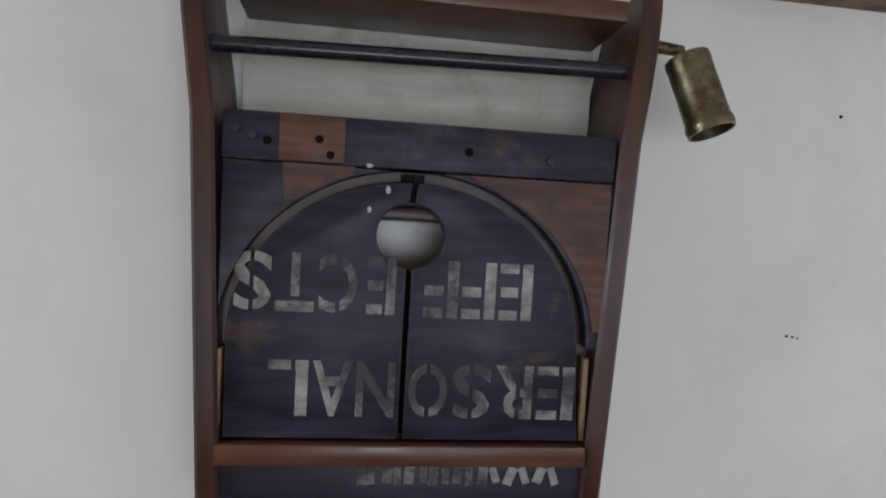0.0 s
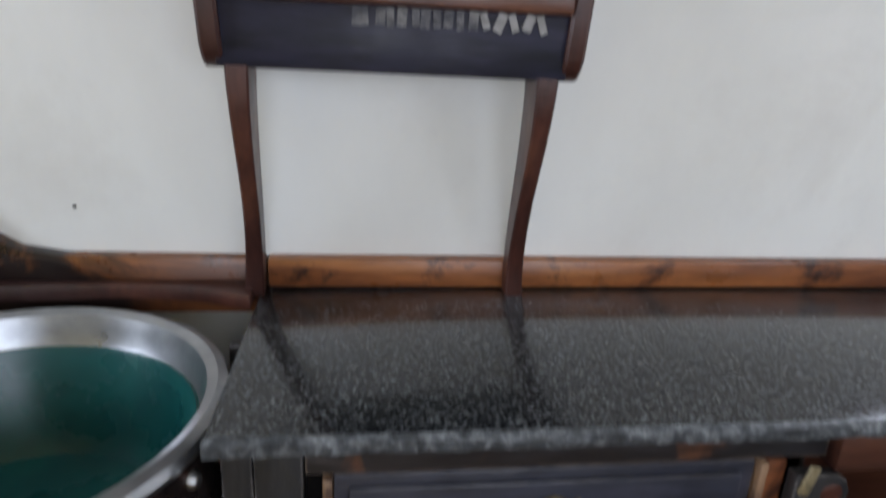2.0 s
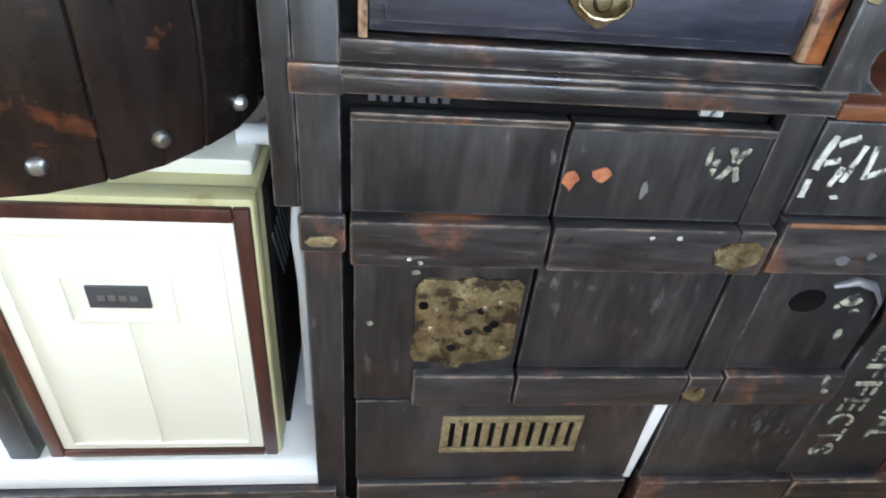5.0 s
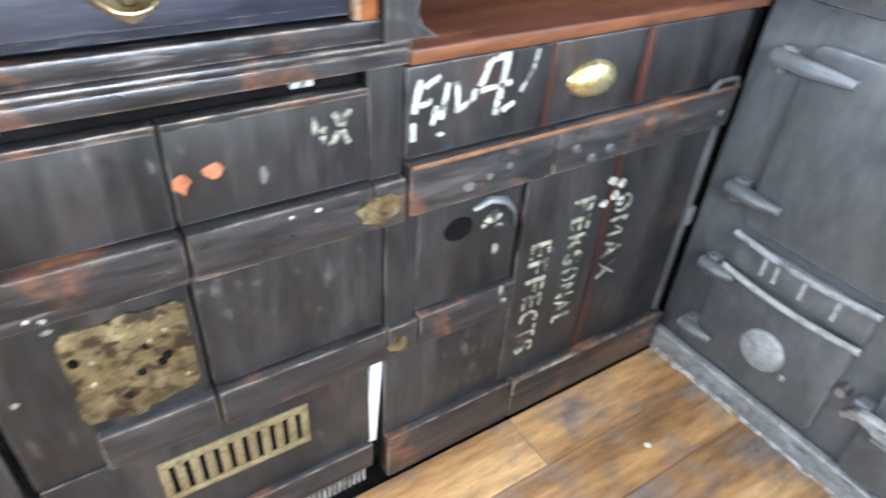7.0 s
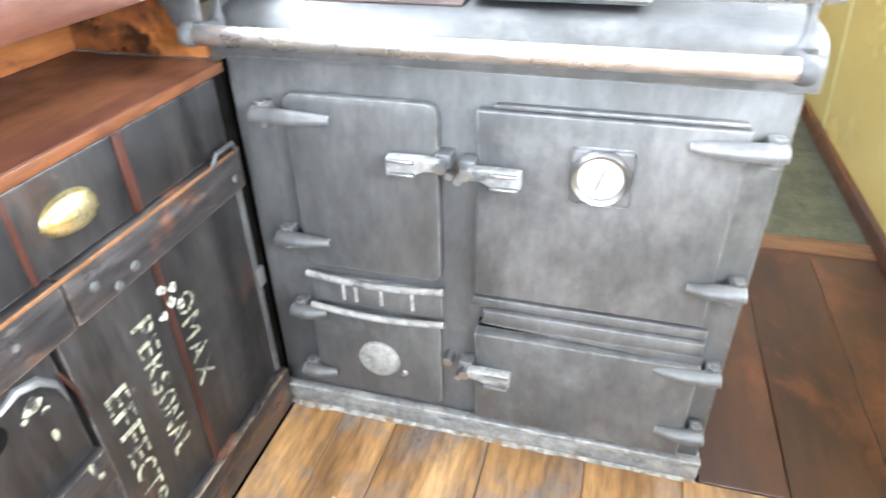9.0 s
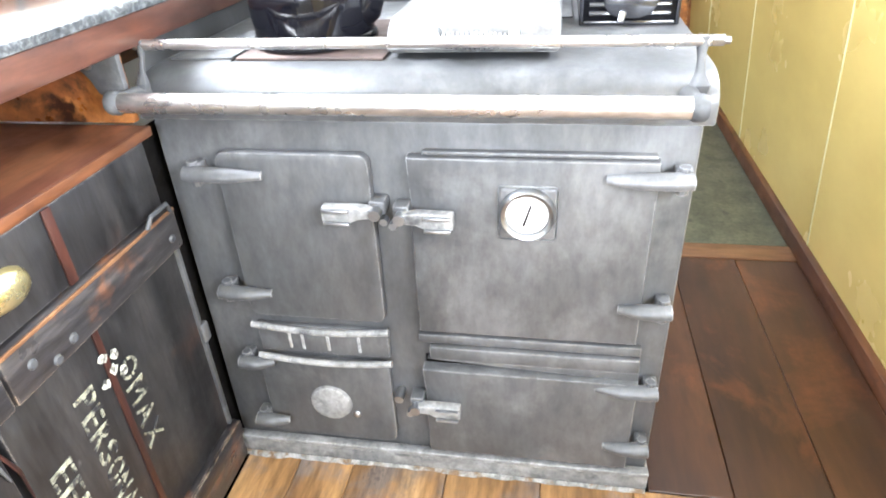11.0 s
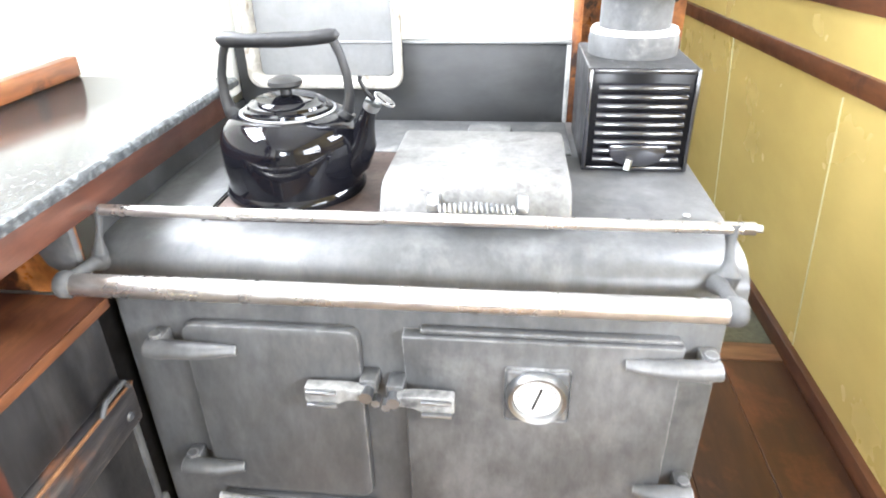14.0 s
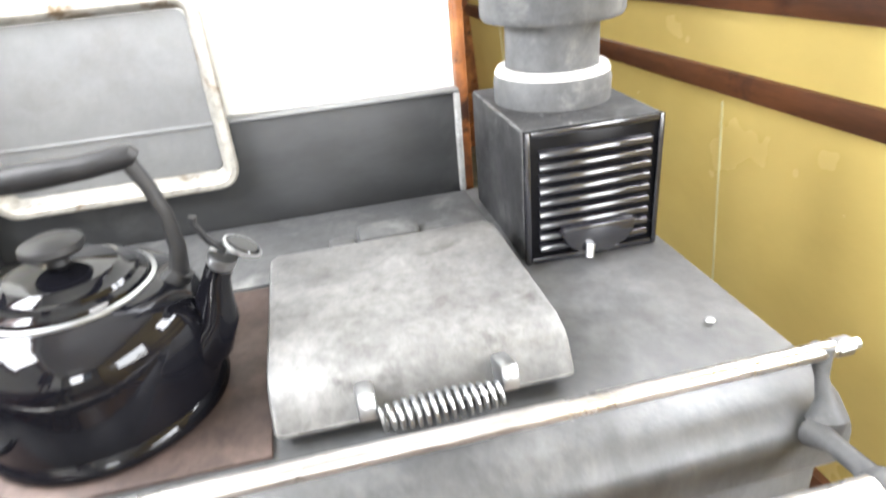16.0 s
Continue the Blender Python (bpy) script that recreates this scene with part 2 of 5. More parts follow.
M["dusty"] = surface("ash_dusted_iron", [(0.2, (0.13, 0.13, 0.128)), (0.6, (0.22, 0.218, 0.212)), (0.9, (0.34, 0.335, 0.325))], 9, wear=(0.075, 0.075, 0.077),
                     wear_scale=14, wear_at=(0.56, 0.72), rough=(0.55, 0.75), metal=0.1, bump=0.35, bump_scale=80, grain=0.3, edge=(0.5, 0.5, 0.49))
M["lid"] = surface("scoured_stained_iron", [(0.2, (0.085, 0.084, 0.083)), (0.5, (0.125, 0.124, 0.122)), (0.85, (0.185, 0.183, 0.179))], 11, wear=(0.062, 0.060, 0.058),
                   wear_scale=17, wear_at=(0.58, 0.74), rough=(0.42, 0.58), metal=0.2, bump=0.5, bump_scale=35, grain=0.22, rough_scale=6, edge=(0.42, 0.42, 0.41))
M["splash"] = surface("blackened_sheet_iron", [(0.2, (0.026, 0.027, 0.028)), (0.8, (0.048, 0.049, 0.051))], 3.0, (1, 0.4, 1), wear=(0.085, 0.085, 0.085), wear_scale=6, wear_at=(0.55, 0.9),
                      rough=(0.42, 0.56), metal=0.1, bump=0.12, grain=0.15, spec=0.35, rough_scale=3)
M["cast"] = surface("matt_grey_cast_iron", [(0.2, (0.052, 0.053, 0.055)), (0.8, (0.090, 0.091, 0.093))], 8, wear=(0.16, 0.16, 0.157), wear_scale=14, wear_at=(0.56, 0.8), rough=(0.5, 0.65), metal=0.1, bump=0.3, grain=0.2)
M["darkiron"] = surface("dark_sheet_iron", [(0.1, (0.054, 0.056, 0.059)), (0.9, (0.078, 0.080, 0.084))], 3.5, wear=(0.10, 0.10, 0.10), wear_scale=9, wear_at=(0.54, 0.9), rough=(0.44, 0.54), metal=0.2, bump=0.12, grain=0.12, rough_scale=3)
M["steel"] = surface("polished_steel", [(0.3, (0.30, 0.31, 0.32)), (0.7, (0.46, 0.47, 0.48))], 8, rough=(0.26, 0.46), metal=1.0, bump=0.04, grain=0.04)
M["rail"] = surface("worn_steel_rail", [(0.3, (0.40, 0.38, 0.37)), (0.55, (0.62, 0.60, 0.58)), (0.8, (0.72, 0.70, 0.68))], 9, (1, 0.3, 1), wear=(0.42, 0.33, 0.28), wear_scale=14,
                    wear_at=(0.64, 0.85), rough=(0.2, 0.4), metal=0.9, bump=0.06)
M["brass"] = surface("aged_brass", [(0.3, (0.15, 0.12, 0.07)), (0.6, (0.27, 0.23, 0.14)), (0.8, (0.44, 0.40, 0.28))], 20, wear=(0.13, 0.075, 0.03), wear_scale=28, wear_at=(0.56, 0.7), rough=(0.25, 0.45), metal=0.95, bump=0.15)
M["grille_brass"] = surface("tarnished_brass_grille", [(0.3, (0.24, 0.19, 0.10)), (0.7, (0.38, 0.32, 0.19))], 24, wear=(0.12, 0.09, 0.05), wear_scale=30, wear_at=(0.58, 0.74), rough=(0.35, 0.5), metal=0.6, bump=0.2)
M["dull_brass"] = surface("corroded_brass_plate", [(0.3, (0.10, 0.072, 0.034)), (0.6, (0.21, 0.165, 0.085)), (0.8, (0.34, 0.29, 0.165))], 30, wear=(0.045, 0.030, 0.018), wear_scale=38, wear_at=(0.5, 0.6), rough=(0.4, 0.6), metal=0.6, bump=0.5, bump_scale=90)
M["brass_cup"] = surface("pale_polished_brass", [(0.3, (0.60, 0.50, 0.22)), (0.7, (0.74, 0.64, 0.36))], 20, rough=(0.2, 0.32), metal=0.9, bump=0.05, grain=0.04)
M["enamel"] = surface("black_gloss_enamel", [(0.3, (0.003, 0.003, 0.004)), (0.7, (0.005, 0.005, 0.007))], 6, rough=(0.04, 0.09), bump=0.0, grain=0.04, spec=0.30)
M["louvre"] = surface("gloss_black_louvre", [(0.3, (0.010, 0.010, 0.013)), (0.7, (0.018, 0.018, 0.022))], 8, rough=(0.10, 0.2), bump=0.03, grain=0.04, spec=0.9)
M["satin"] = surface("satin_black_enamel", [(0.3, (0.004, 0.004, 0.005)), (0.7, (0.007, 0.007, 0.008))], 8, rough=(0.14, 0.24), bump=0.05, grain=0.05, spec=0.12)
M["sooty"] = surface("sooty_black_sheet", [(0.3, (0.014, 0.014, 0.015)), (0.7, (0.030, 0.030, 0.031))], 14, wear=(0.08, 0.08, 0.08), wear_scale=16, wear_at=(0.56, 0.8), rough=(0.4, 0.6), bump=0.2, spec=0.35, edge=(0.30, 0.30, 0.30), scuff=(0.22, 0.22, 0.22), scuff_stretch=(1, 1, 1))
M["soft_black"] = surface("black_phenolic_grip", [(0.3, (0.008, 0.008, 0.009)), (0.7, (0.016, 0.016, 0.017))], 12, rough=(0.4, 0.52), bump=0.15, spec=0.3)
M["teal"] = surface("teal_plastic_basin", [(0.35, (0.005, 0.065, 0.064)), (0.65, (0.010, 0.10, 0.092))], 6, rough=(0.22, 0.36), bump=0.05, grain=0.04)
M["fridge"] = surface("ivory_fridge_panel", [(0.2, (0.77, 0.75, 0.62)), (0.8, (0.81, 0.79, 0.67))], 3, rough=(0.3, 0.42), bump=0.03, grain=0.01)
M["fridge_top"] = surface("yellowed_ivory_enamel", [(0.35, (0.52, 0.48, 0.25)), (0.65, (0.60, 0.56, 0.32))], 3, wear=(0.35, 0.30, 0.13), wear_scale=12, wear_at=(0.6, 0.75), rough=(0.35, 0.5), bump=0.05, grain=0.04)
M["white"] = surface("white_gloss_paint", [(0.35, (0.72, 0.73, 0.73)), (0.65, (0.80, 0.80, 0.80))], 5, rough=(0.3, 0.45), bump=0.06, grain=0.04)
# Near black: holds the shade of gaps and holes; also plain black parts.
M["gap"] = surface("recess_shade_black", [(0.35, (0.005, 0.0045, 0.0045)), (0.65, (0.010, 0.009, 0.008))], 9, rough=(0.8, 0.95), bump=0.1, spec=0.05)
M["rawwood"] = surface("bare_pine_edge", [(0.3, (0.16, 0.085, 0.045)), (0.7, (0.34, 0.22, 0.13))], 14, ALONG_Z, wear=(0.07, 0.035, 0.02), wear_scale=28, wear_at=(0.52, 0.66), rough=(0.45, 0.6), bump=0.25)
M["stencil"] = surface("worn_stencil_paint", [(0.3, (0.15, 0.145, 0.14)), (0.7, (0.33, 0.32, 0.31))], 30, (0.3, 1, 1), wear=(0.022, 0.021, 0.028), wear_scale=13, wear_at=(0.42, 0.60), rough=(0.5, 0.65), bump=0.2)
M["stencil_pale"] = surface("flaking_cream_stencil", [(0.3, (0.20, 0.20, 0.15)), (0.7, (0.38, 0.38, 0.29))], 40, wear=(0.022, 0.021, 0.024), wear_scale=45, wear_at=(0.44, 0.60), rough=(0.5, 0.65), bump=0.2)
M["chip"] = surface("chipped_white_paint", [(0.3, (0.34, 0.34, 0.30)), (0.7, (0.54, 0.54, 0.48))], 40, wear=(0.06, 0.058, 0.055), wear_scale=60, wear_at=(0.54, 0.62), rough=(0.5, 0.65), bump=0.2)
M["rustspot"] = surface("orange_bare_patch", [(0.3, (0.22, 0.07, 0.03)), (0.7, (0.36, 0.13, 0.06))], 40, rough=(0.5, 0.65), bump=0.2)
M["dial"] = surface("white_enamel_dial", [(0.3, (0.70, 0.69, 0.66)), (0.7, (0.80, 0.79, 0.77))], 20, rough=(0.2, 0.3), bump=0.0, grain=0.04)
M["tray"] = surface("scoured_tin_tray", [(0.1, (0.18, 0.183, 0.187)), (0.9, (0.22, 0.222, 0.225))], 6, wear=(0.14, 0.135, 0.125), wear_scale=8, wear_at=(0.56, 1.0), rough=(0.40, 0.50), metal=0.6, bump=0.10, grain=0.06, rough_scale=4)
M["tray_rim"] = surface("scorched_tray_rim", [(0.3, (0.32, 0.305, 0.27)), (0.7, (0.46, 0.44, 0.40))], 9, wear=(0.16, 0.11, 0.065), wear_scale=16, wear_at=(0.56, 0.68), rough=(0.3, 0.5), metal=0.5, bump=0.12)
M["cement"] = surface("fire_cement_ring", [(0.3, (0.42, 0.41, 0.39)), (0.7, (0.60, 0.59, 0.56))], 20, rough=(0.7, 0.85), bump=0.4)
M["ash"] = surface("grey_ash_dust", [(0.3, (0.12, 0.115, 0.105)), (0.7, (0.34, 0.33, 0.31))], 40, wear=(0.16, 0.10, 0.055), wear_scale=22, wear_at=(0.48, 0.6), rough=(0.8, 0.95), bump=0.4)
M["rodpaint"] = surface("satin_black_rod", [(0.3, (0.012, 0.013, 0.022)), (0.7, (0.022, 0.023, 0.034))], 14, rough=(0.22, 0.34), bump=0.08)


def granite():
    m, nt, b = tree("black_speckled_granite")
    geo = nt.nodes.new("ShaderNodeNewGeometry")
    v = nt.nodes.new("ShaderNodeTexVoronoi")
    v.inputs["Scale"].default_value = 400
    nt.links.new(geo.outputs["Position"], v.inputs["Vector"])
    sep = nt.nodes.new("ShaderNodeSeparateColor")
    nt.links.new(v.outputs["Color"], sep.inputs[0])
    r = ramp_node(nt, sep.outputs[0], [(0.0, (0.007, 0.007, 0.008)), (0.5, (0.015, 0.016, 0.017)), (0.78, (0.040, 0.042, 0.043)), (1.0, (0.11, 0.117, 0.119))])
    nt.links.new(r.outputs[0], b.inputs["Base Color"])
    b.inputs["Roughness"].default_value = 0.17
    b.inputs["Specular IOR Level"].default_value = 0.5
    b.inputs["Coat Weight"].default_value = 0.15
    b.inputs["Coat Roughness"].default_value = 0.12
    return m


M["granite"] = granite()
M["granite_cut"] = surface("rough_cut_granite", [(0.2, (0.012, 0.013, 0.015)), (0.5, (0.045, 0.050, 0.054)), (0.8, (0.16, 0.17, 0.175))], 90, rough=(0.35, 0.6), bump=0.6, bump_scale=160, grain=0.4)
# ---- building helpers ----


def thing(name, label, category, place=(0, 0, 0), group="", kind=""):
    ob = new(name)
    ob.empty_display_size = 0.05
    ob.location = place
    tagged(ob, label, category, group, kind)
    return ob


def mesh_object(name, bm, material):
    me = bpy.data.meshes.new(name)
    bmesh.ops.recalc_face_normals(bm, faces=bm.faces)
    bm.to_mesh(me)
    bm.free()
    for p in me.polygons:
        p.use_smooth = True
    me.set_sharp_from_angle(angle=radians(35))
    me.materials.append(material)
    return new(name, me)


def part(name, bm, material, parent, label=""):
    """A bmesh in world coordinates as one mesh under a thing or a part."""
    ob = mesh_object(name, bm, material)
    if parent is not None:
        chain, up = Vector(), parent
        while up is not None:
            chain += up.location
            up = up.parent
        ob.data.transform(Matrix.Translation(-chain))
        ob.parent = parent
    if label:
        ob["label"] = label
    return ob


def structure(name, bm, material, label, category):
    return tagged(mesh_object(name, bm, material), label, category, kind="structure")


def bx(x0, x1, y0, y1, z0, z1, bevel=0.0, seg=2, bm=None, m=None):
    """Adds a bevelled box between bounds; m: a turn applied about its own middle."""
    own = bmesh.new()
    bmesh.ops.create_cube(own, size=1)
    mid = Vector(((x0 + x1) / 2, (y0 + y1) / 2, (z0 + z1) / 2))
    for v in own.verts:
        v.co = Vector((v.co.x * abs(x1 - x0), v.co.y * abs(y1 - y0), v.co.z * abs(z1 - z0)))
    if bevel:
        bmesh.ops.bevel(own, geom=own.edges[:], offset=bevel, segments=seg, affect="EDGES", profile=0.5)
    own.transform(Matrix.Translation(mid) @ (m if m is not None else Matrix()))
    return merged(bm, own)


def merged(bm, own):
    if bm is None:
        return own
    me = bpy.data.meshes.new("tmp")
    own.to_mesh(me)
    own.free()
    bm.from_mesh(me)
    bpy.data.meshes.remove(me)
    return bm


def lathe(profile, m=None, steps=40, bm=None):
    """Spins (radius, height) pairs about z."""
    own = bmesh.new()
    rings = []
    for r, h in profile:
        if r < 1e-5:
            rings.append([own.verts.new((0, 0, h))])
        else:
            rings.append([own.verts.new((r * math.cos(2 * math.pi * k / steps), r * math.sin(2 * math.pi * k / steps), h)) for k in range(steps)])
    for a, b in zip(rings, rings[1:]):
        for k in range(steps):
            q = [a[k % len(a)], a[(k + 1) % len(a)], b[(k + 1) % len(b)], b[k % len(b)]]
            q = list(dict.fromkeys(q))
            if len(q) >= 3:
                own.faces.new(q)
    if m is not None:
        own.transform(m)
    return merged(bm, own)


def tube(points, radii, steps=12, bm=None, flat=1.0):
    """A round bar along points; radii: one, or one a point."""
    own = bmesh.new()
    pts = [Vector(p) for p in points]
    if not hasattr(radii, "__len__"):
        radii = [radii] * len(pts)
    rings, side = [], None
    for i, p in enumerate(pts):
        d = (pts[min(i + 1, len(pts) - 1)] - pts[max(i - 1, 0)]).normalized()
        if side is None:
            side = d.orthogonal().normalized()
        side = (side - d * side.dot(d)).normalized()
        up = d.cross(side)
        rings.append([own.verts.new(p + radii[i] * (math.cos(2 * math.pi * k / steps) * side + flat * math.sin(2 * math.pi * k / steps) * up)) for k in range(steps)])
    for a, b in zip(rings, rings[1:]):
        for k in range(steps):
            own.faces.new((a[k], a[(k + 1) % steps], b[(k + 1) % steps], b[k]))
    own.faces.new(rings[0])
    own.faces.new(rings[-1])
    return merged(bm, own)


def slab_of(outline, depth, m=None, bevel=0.0, bm=None):
    """Pulls a flat outline of (u, v) pairs to a depth; u, v lie on x and z, the depth runs to +y."""
    own = bmesh.new()
    vs = [own.verts.new((u, 0, v)) for u, v in outline]
    f = own.faces.new(vs)
    got = bmesh.ops.extrude_face_region(own, geom=[f])
    bmesh.ops.translate(own, verts=[g for g in got["geom"] if isinstance(g, bmesh.types.BMVert)], vec=(0, depth, 0))
    bmesh.ops.recalc_face_normals(own, faces=own.faces)
    if bevel:
        es = [e for e in own.edges if len(e.link_faces) == 2 and e.calc_face_angle(0) > 0.7]
        bmesh.ops.bevel(own, geom=es, offset=bevel, segments=2, affect="EDGES", profile=0.5)
    if m is not None:
        own.transform(m)
    return merged(bm, own)


def arc(cx, cy, r, a0, a1, n=16, ry=None):
    ry = r if ry is None else ry
    return [(cx + r * math.cos(radians(a0 + (a1 - a0) * k / n)), cy + ry * math.sin(radians(a0 + (a1 - a0) * k / n))) for k in range(n + 1)]


def lettering(text, height, width, m, material, parent, name="lettering", depth=0.0012, bridge=None, bold=0.018):
    """Raised letters of the built-in font, made height tall and width long, laid by m (text on x, up on y)."""
    cu = bpy.data.curves.new("text", "FONT")
    cu.body, cu.extrude, cu.offset, cu.resolution_u = text, 0.02, bold, 3
    tmp = new("text", cu)
    me = bpy.data.meshes.new_from_object(tmp.evaluated_get(bpy.context.evaluated_depsgraph_get()))
    bpy.data.objects.remove(tmp)
    xs, ys = [v.co.x for v in me.vertices], [v.co.y for v in me.vertices]
    sx, sy = width / (max(xs) - min(xs)), height / (max(ys) - min(ys))
    for v in me.vertices:
        v.co = Vector(((v.co.x - min(xs)) * sx, (v.co.y - min(ys)) * sy, v.co.z / 0.02 * depth))
    bm = bmesh.new()
    bm.from_mesh(me)
    bpy.data.meshes.remove(me)
    if bridge:
        axis, at, gap = bridge
        no = Vector((1, 0, 0)) if axis == 0 else Vector((0, 1, 0))
        for c in (at - gap, at + gap):
            bmesh.ops.bisect_plane(bm, geom=bm.verts[:] + bm.edges[:] + bm.faces[:], plane_co=no * c, plane_no=no)
        cut = [f for f in bm.faces if abs(f.calc_center_median()[axis] - at) < gap * 0.99]
        bmesh.ops.delete(bm, geom=cut, context="FACES")
    bm.transform(m)
    return part(name, bm, material, parent)


def flake(x, z, w, h, y=-0.0012, n=9, seed=1, bm=None, face="y"):
    """A thin ragged flake of paint on an upright face."""
    rnd = random.Random(seed)
    pts = [(x + w / 2 * math.cos(2 * math.pi * k / n) * rnd.uniform(0.6, 1.15), z + h / 2 * math.sin(2 * math.pi * k / n) * rnd.uniform(0.6, 1.15)) for k in range(n)]
    return slab_of(pts, 0.002, Matrix.Translation((0, y, 0)), bm=bm)


def stroke(a, b, w, y=-0.0012, seed=1, depth=0.0016):
    """A flat, uneven stroke of paint between two points of an upright face."""
    rnd = random.Random(seed)
    (ax, az), (bx_, bz) = a, b
    d = Vector((bx_ - ax, bz - az)).normalized()
    nx, nz = -d.y * w / 2, d.x * w / 2
    up, down = [], []
    for k in range(5):
        u = k / 4
        px, pz = ax + (bx_ - ax) * u, az + (bz - az) * u
        e, f = rnd.uniform(0.7, 1.2), rnd.uniform(0.7, 1.2)
        up.append((px + nx * e, pz + nz * e))
        down.append((px - nx * f, pz - nz * f))
    return slab_of(up + down[::-1], depth, Matrix.Translation((0, y, 0)))


def lean_y(z):
    """The port side's inner face leans in towards the top."""
    return 0.312 - 0.072 * (z - 0.93)


def wall_y(z):
    """The starboard side's inner face."""
    return -1.41 + 0.075 * z


# ---- the cabin ----
TOP = 2.0
X0, X1 = -1.25, 4.85


def side_wall(name, face, thick, x0, x1, holes, material, label):
    """A leaning side wall with window openings (x0, x1, z0, z1) cut through it."""
    xs = sorted({x0, x1, *(h[0] for h in holes), *(h[1] for h in holes)})
    zs = sorted({-0.05, TOP, *(h[2] for h in holes), *(h[3] for h in holes)})
    bm = bmesh.new()
    for a, b in zip(xs, xs[1:]):
        for c, d in zip(zs, zs[1:]):
            if any(h[0] <= a and b <= h[1] and h[2] <= c and d <= h[3] for h in holes):
                continue
            near = [(a, face(c), c), (b, face(c), c), (b, face(d), d), (a, face(d), d)]
            far = [(x, y + thick, z) for x, y, z in near]
            v = [bm.verts.new(p) for p in near + far]
            for q in ((0, 1, 2, 3), (7, 6, 5, 4), (0, 4, 5, 1), (1, 5, 6, 2), (2, 6, 7, 3), (3, 7, 4, 0)):
                bm.faces.new([v[k] for k in q])
    bmesh.ops.remove_doubles(bm, verts=bm.verts, dist=1e-5)
    return structure(name, bm, material, label, "wall")


PORT_WINDOW = (1.46, 2.14, 1.37, 1.75)
FORWARD_WINDOW = (3.0, 3.7, 1.34, 1.70)
side_wall("wall_port", lean_y, 0.05, X0, X1, [PORT_WINDOW, FORWARD_WINDOW], M["wall"], "cream painted cabin side with faint stains and pin holes")
WINDOWS = [(0.3, 1.3, 0.96, 1.42), (1.75, 2.25, 1.24, 1.60)]
side_wall("wall_starboard", wall_y, -0.05, X0, X1, WINDOWS, M["yellow"], "glossy ochre yellow panelled cabin side")
structure("wall_stern", bx(X0 - 0.05, X0, -1.5, -1.0, -0.05, TOP, bm=bx(X0 - 0.05, X0, -0.1, 0.45, -0.05, TOP, bm=bx(X0 - 0.05, X0, -1.0, -0.1, -0.05, 1.15, bm=bx(X0 - 0.05, X0, -1.0, -0.1, 1.75, TOP)))),
          M["wall"], "cream painted end wall with a window opening", "wall")
structure("wall_bow", bx(X1, X1 + 0.05, -1.5, -1.1, -0.05, TOP, bm=bx(X1, X1 + 0.05, -0.2, 0.45, -0.05, TOP, bm=bx(X1, X1 + 0.05, -1.1, -0.2, -0.05, 1.25, bm=bx(X1, X1 + 0.05, -1.1, -0.2, 1.75, TOP)))),
          M["orange"], "varnished wooden end wall with a wide opening", "wall")
structure("ceiling", bx(X0, 2.24, -1.5, 0.45, TOP, TOP + 0.05, bm=bx(2.86, X1, -1.5, 0.45, TOP, TOP + 0.05, bm=bx(2.24, 2.86, -1.5, -0.88, TOP, TOP + 0.05, bm=bx(2.24, 2.86, -0.36, 0.45, TOP, TOP + 0.05)))),
          M["wall"], "cream painted cabin ceiling with a square hatch", "ceiling")
structure("ground", bx(-60, 60, -60, 60, -0.9, -0.6), M["lino"], "grey green water beyond the hull", "ground")

floor = structure("floor", bx(X0, X1, -1.5, 0.45, -0.06, -0.022), M["gap"], "sub floor below the cabin boards", "floor")


def sheer(x):
    return -0.034 * (x - 2.4)


for nm, zmid, h, lab in (("dado_rail", 0.842, 0.058, "brown varnished rail along the ochre cabin side"), ("upper_rail", 1.022, 0.062, "dark brown moulded rail along the ochre cabin side")):
    bm = bmesh.new()
    xs = [1.0 + 0.35 * k for k in range(12)]
    prof = [(0, -h / 2), (0.014, -h / 2 + 0.004), (0.018, 0), (0.014, h / 2 - 0.004), (0, h / 2)]
    rows = [[bm.verts.new((x, wall_y(zmid) - 0.004 + d, zmid + sheer(x) + o)) for d, o in prof] for x in xs]
    for a, b in zip(rows, rows[1:]):
        for k in range(len(prof) - 1):
            bm.faces.new((a[k], a[k + 1], b[k + 1], b[k]))
        bm.faces.new((a[-1], a[0], b[0], b[-1]))
    bm.faces.new(rows[0])
    bm.faces.new(rows[-1])
    structure(nm, bm, M["trim"], lab, "rail")
for k, x in enumerate((2.62, 3.50, 4.3)):
    structure("panel_joint_%d" % (k + 1), bx(x - 0.0025, x + 0.0025, wall_y(0.42) - 0.003, wall_y(0.42) + 0.003, 0.05, 0.79, 0.001, m=Matrix.Rotation(-0.075, 4, "X")), M["fridge_top"], "thin pale bead covering a joint of the ochre panels", "trim")
structure("baseboard", bx(0.2, X1, -1.416, -1.385, -0.02, 0.05, 0.004), M["trim"], "dark brown skirting board with worn edges", "baseboard")
structure("threshold", bx(2.605, 2.69, -1.385, -0.3, -0.03, 0.003, 0.002), M["plank"], "pale brown wooden threshold strip across the passage", "trim")
structure("floor_sheet", bx(2.692, X1, -1.385, 0.3, -0.03, -0.002, 0.002), M["lino"], "scuffed grey green floor sheet", "floor")
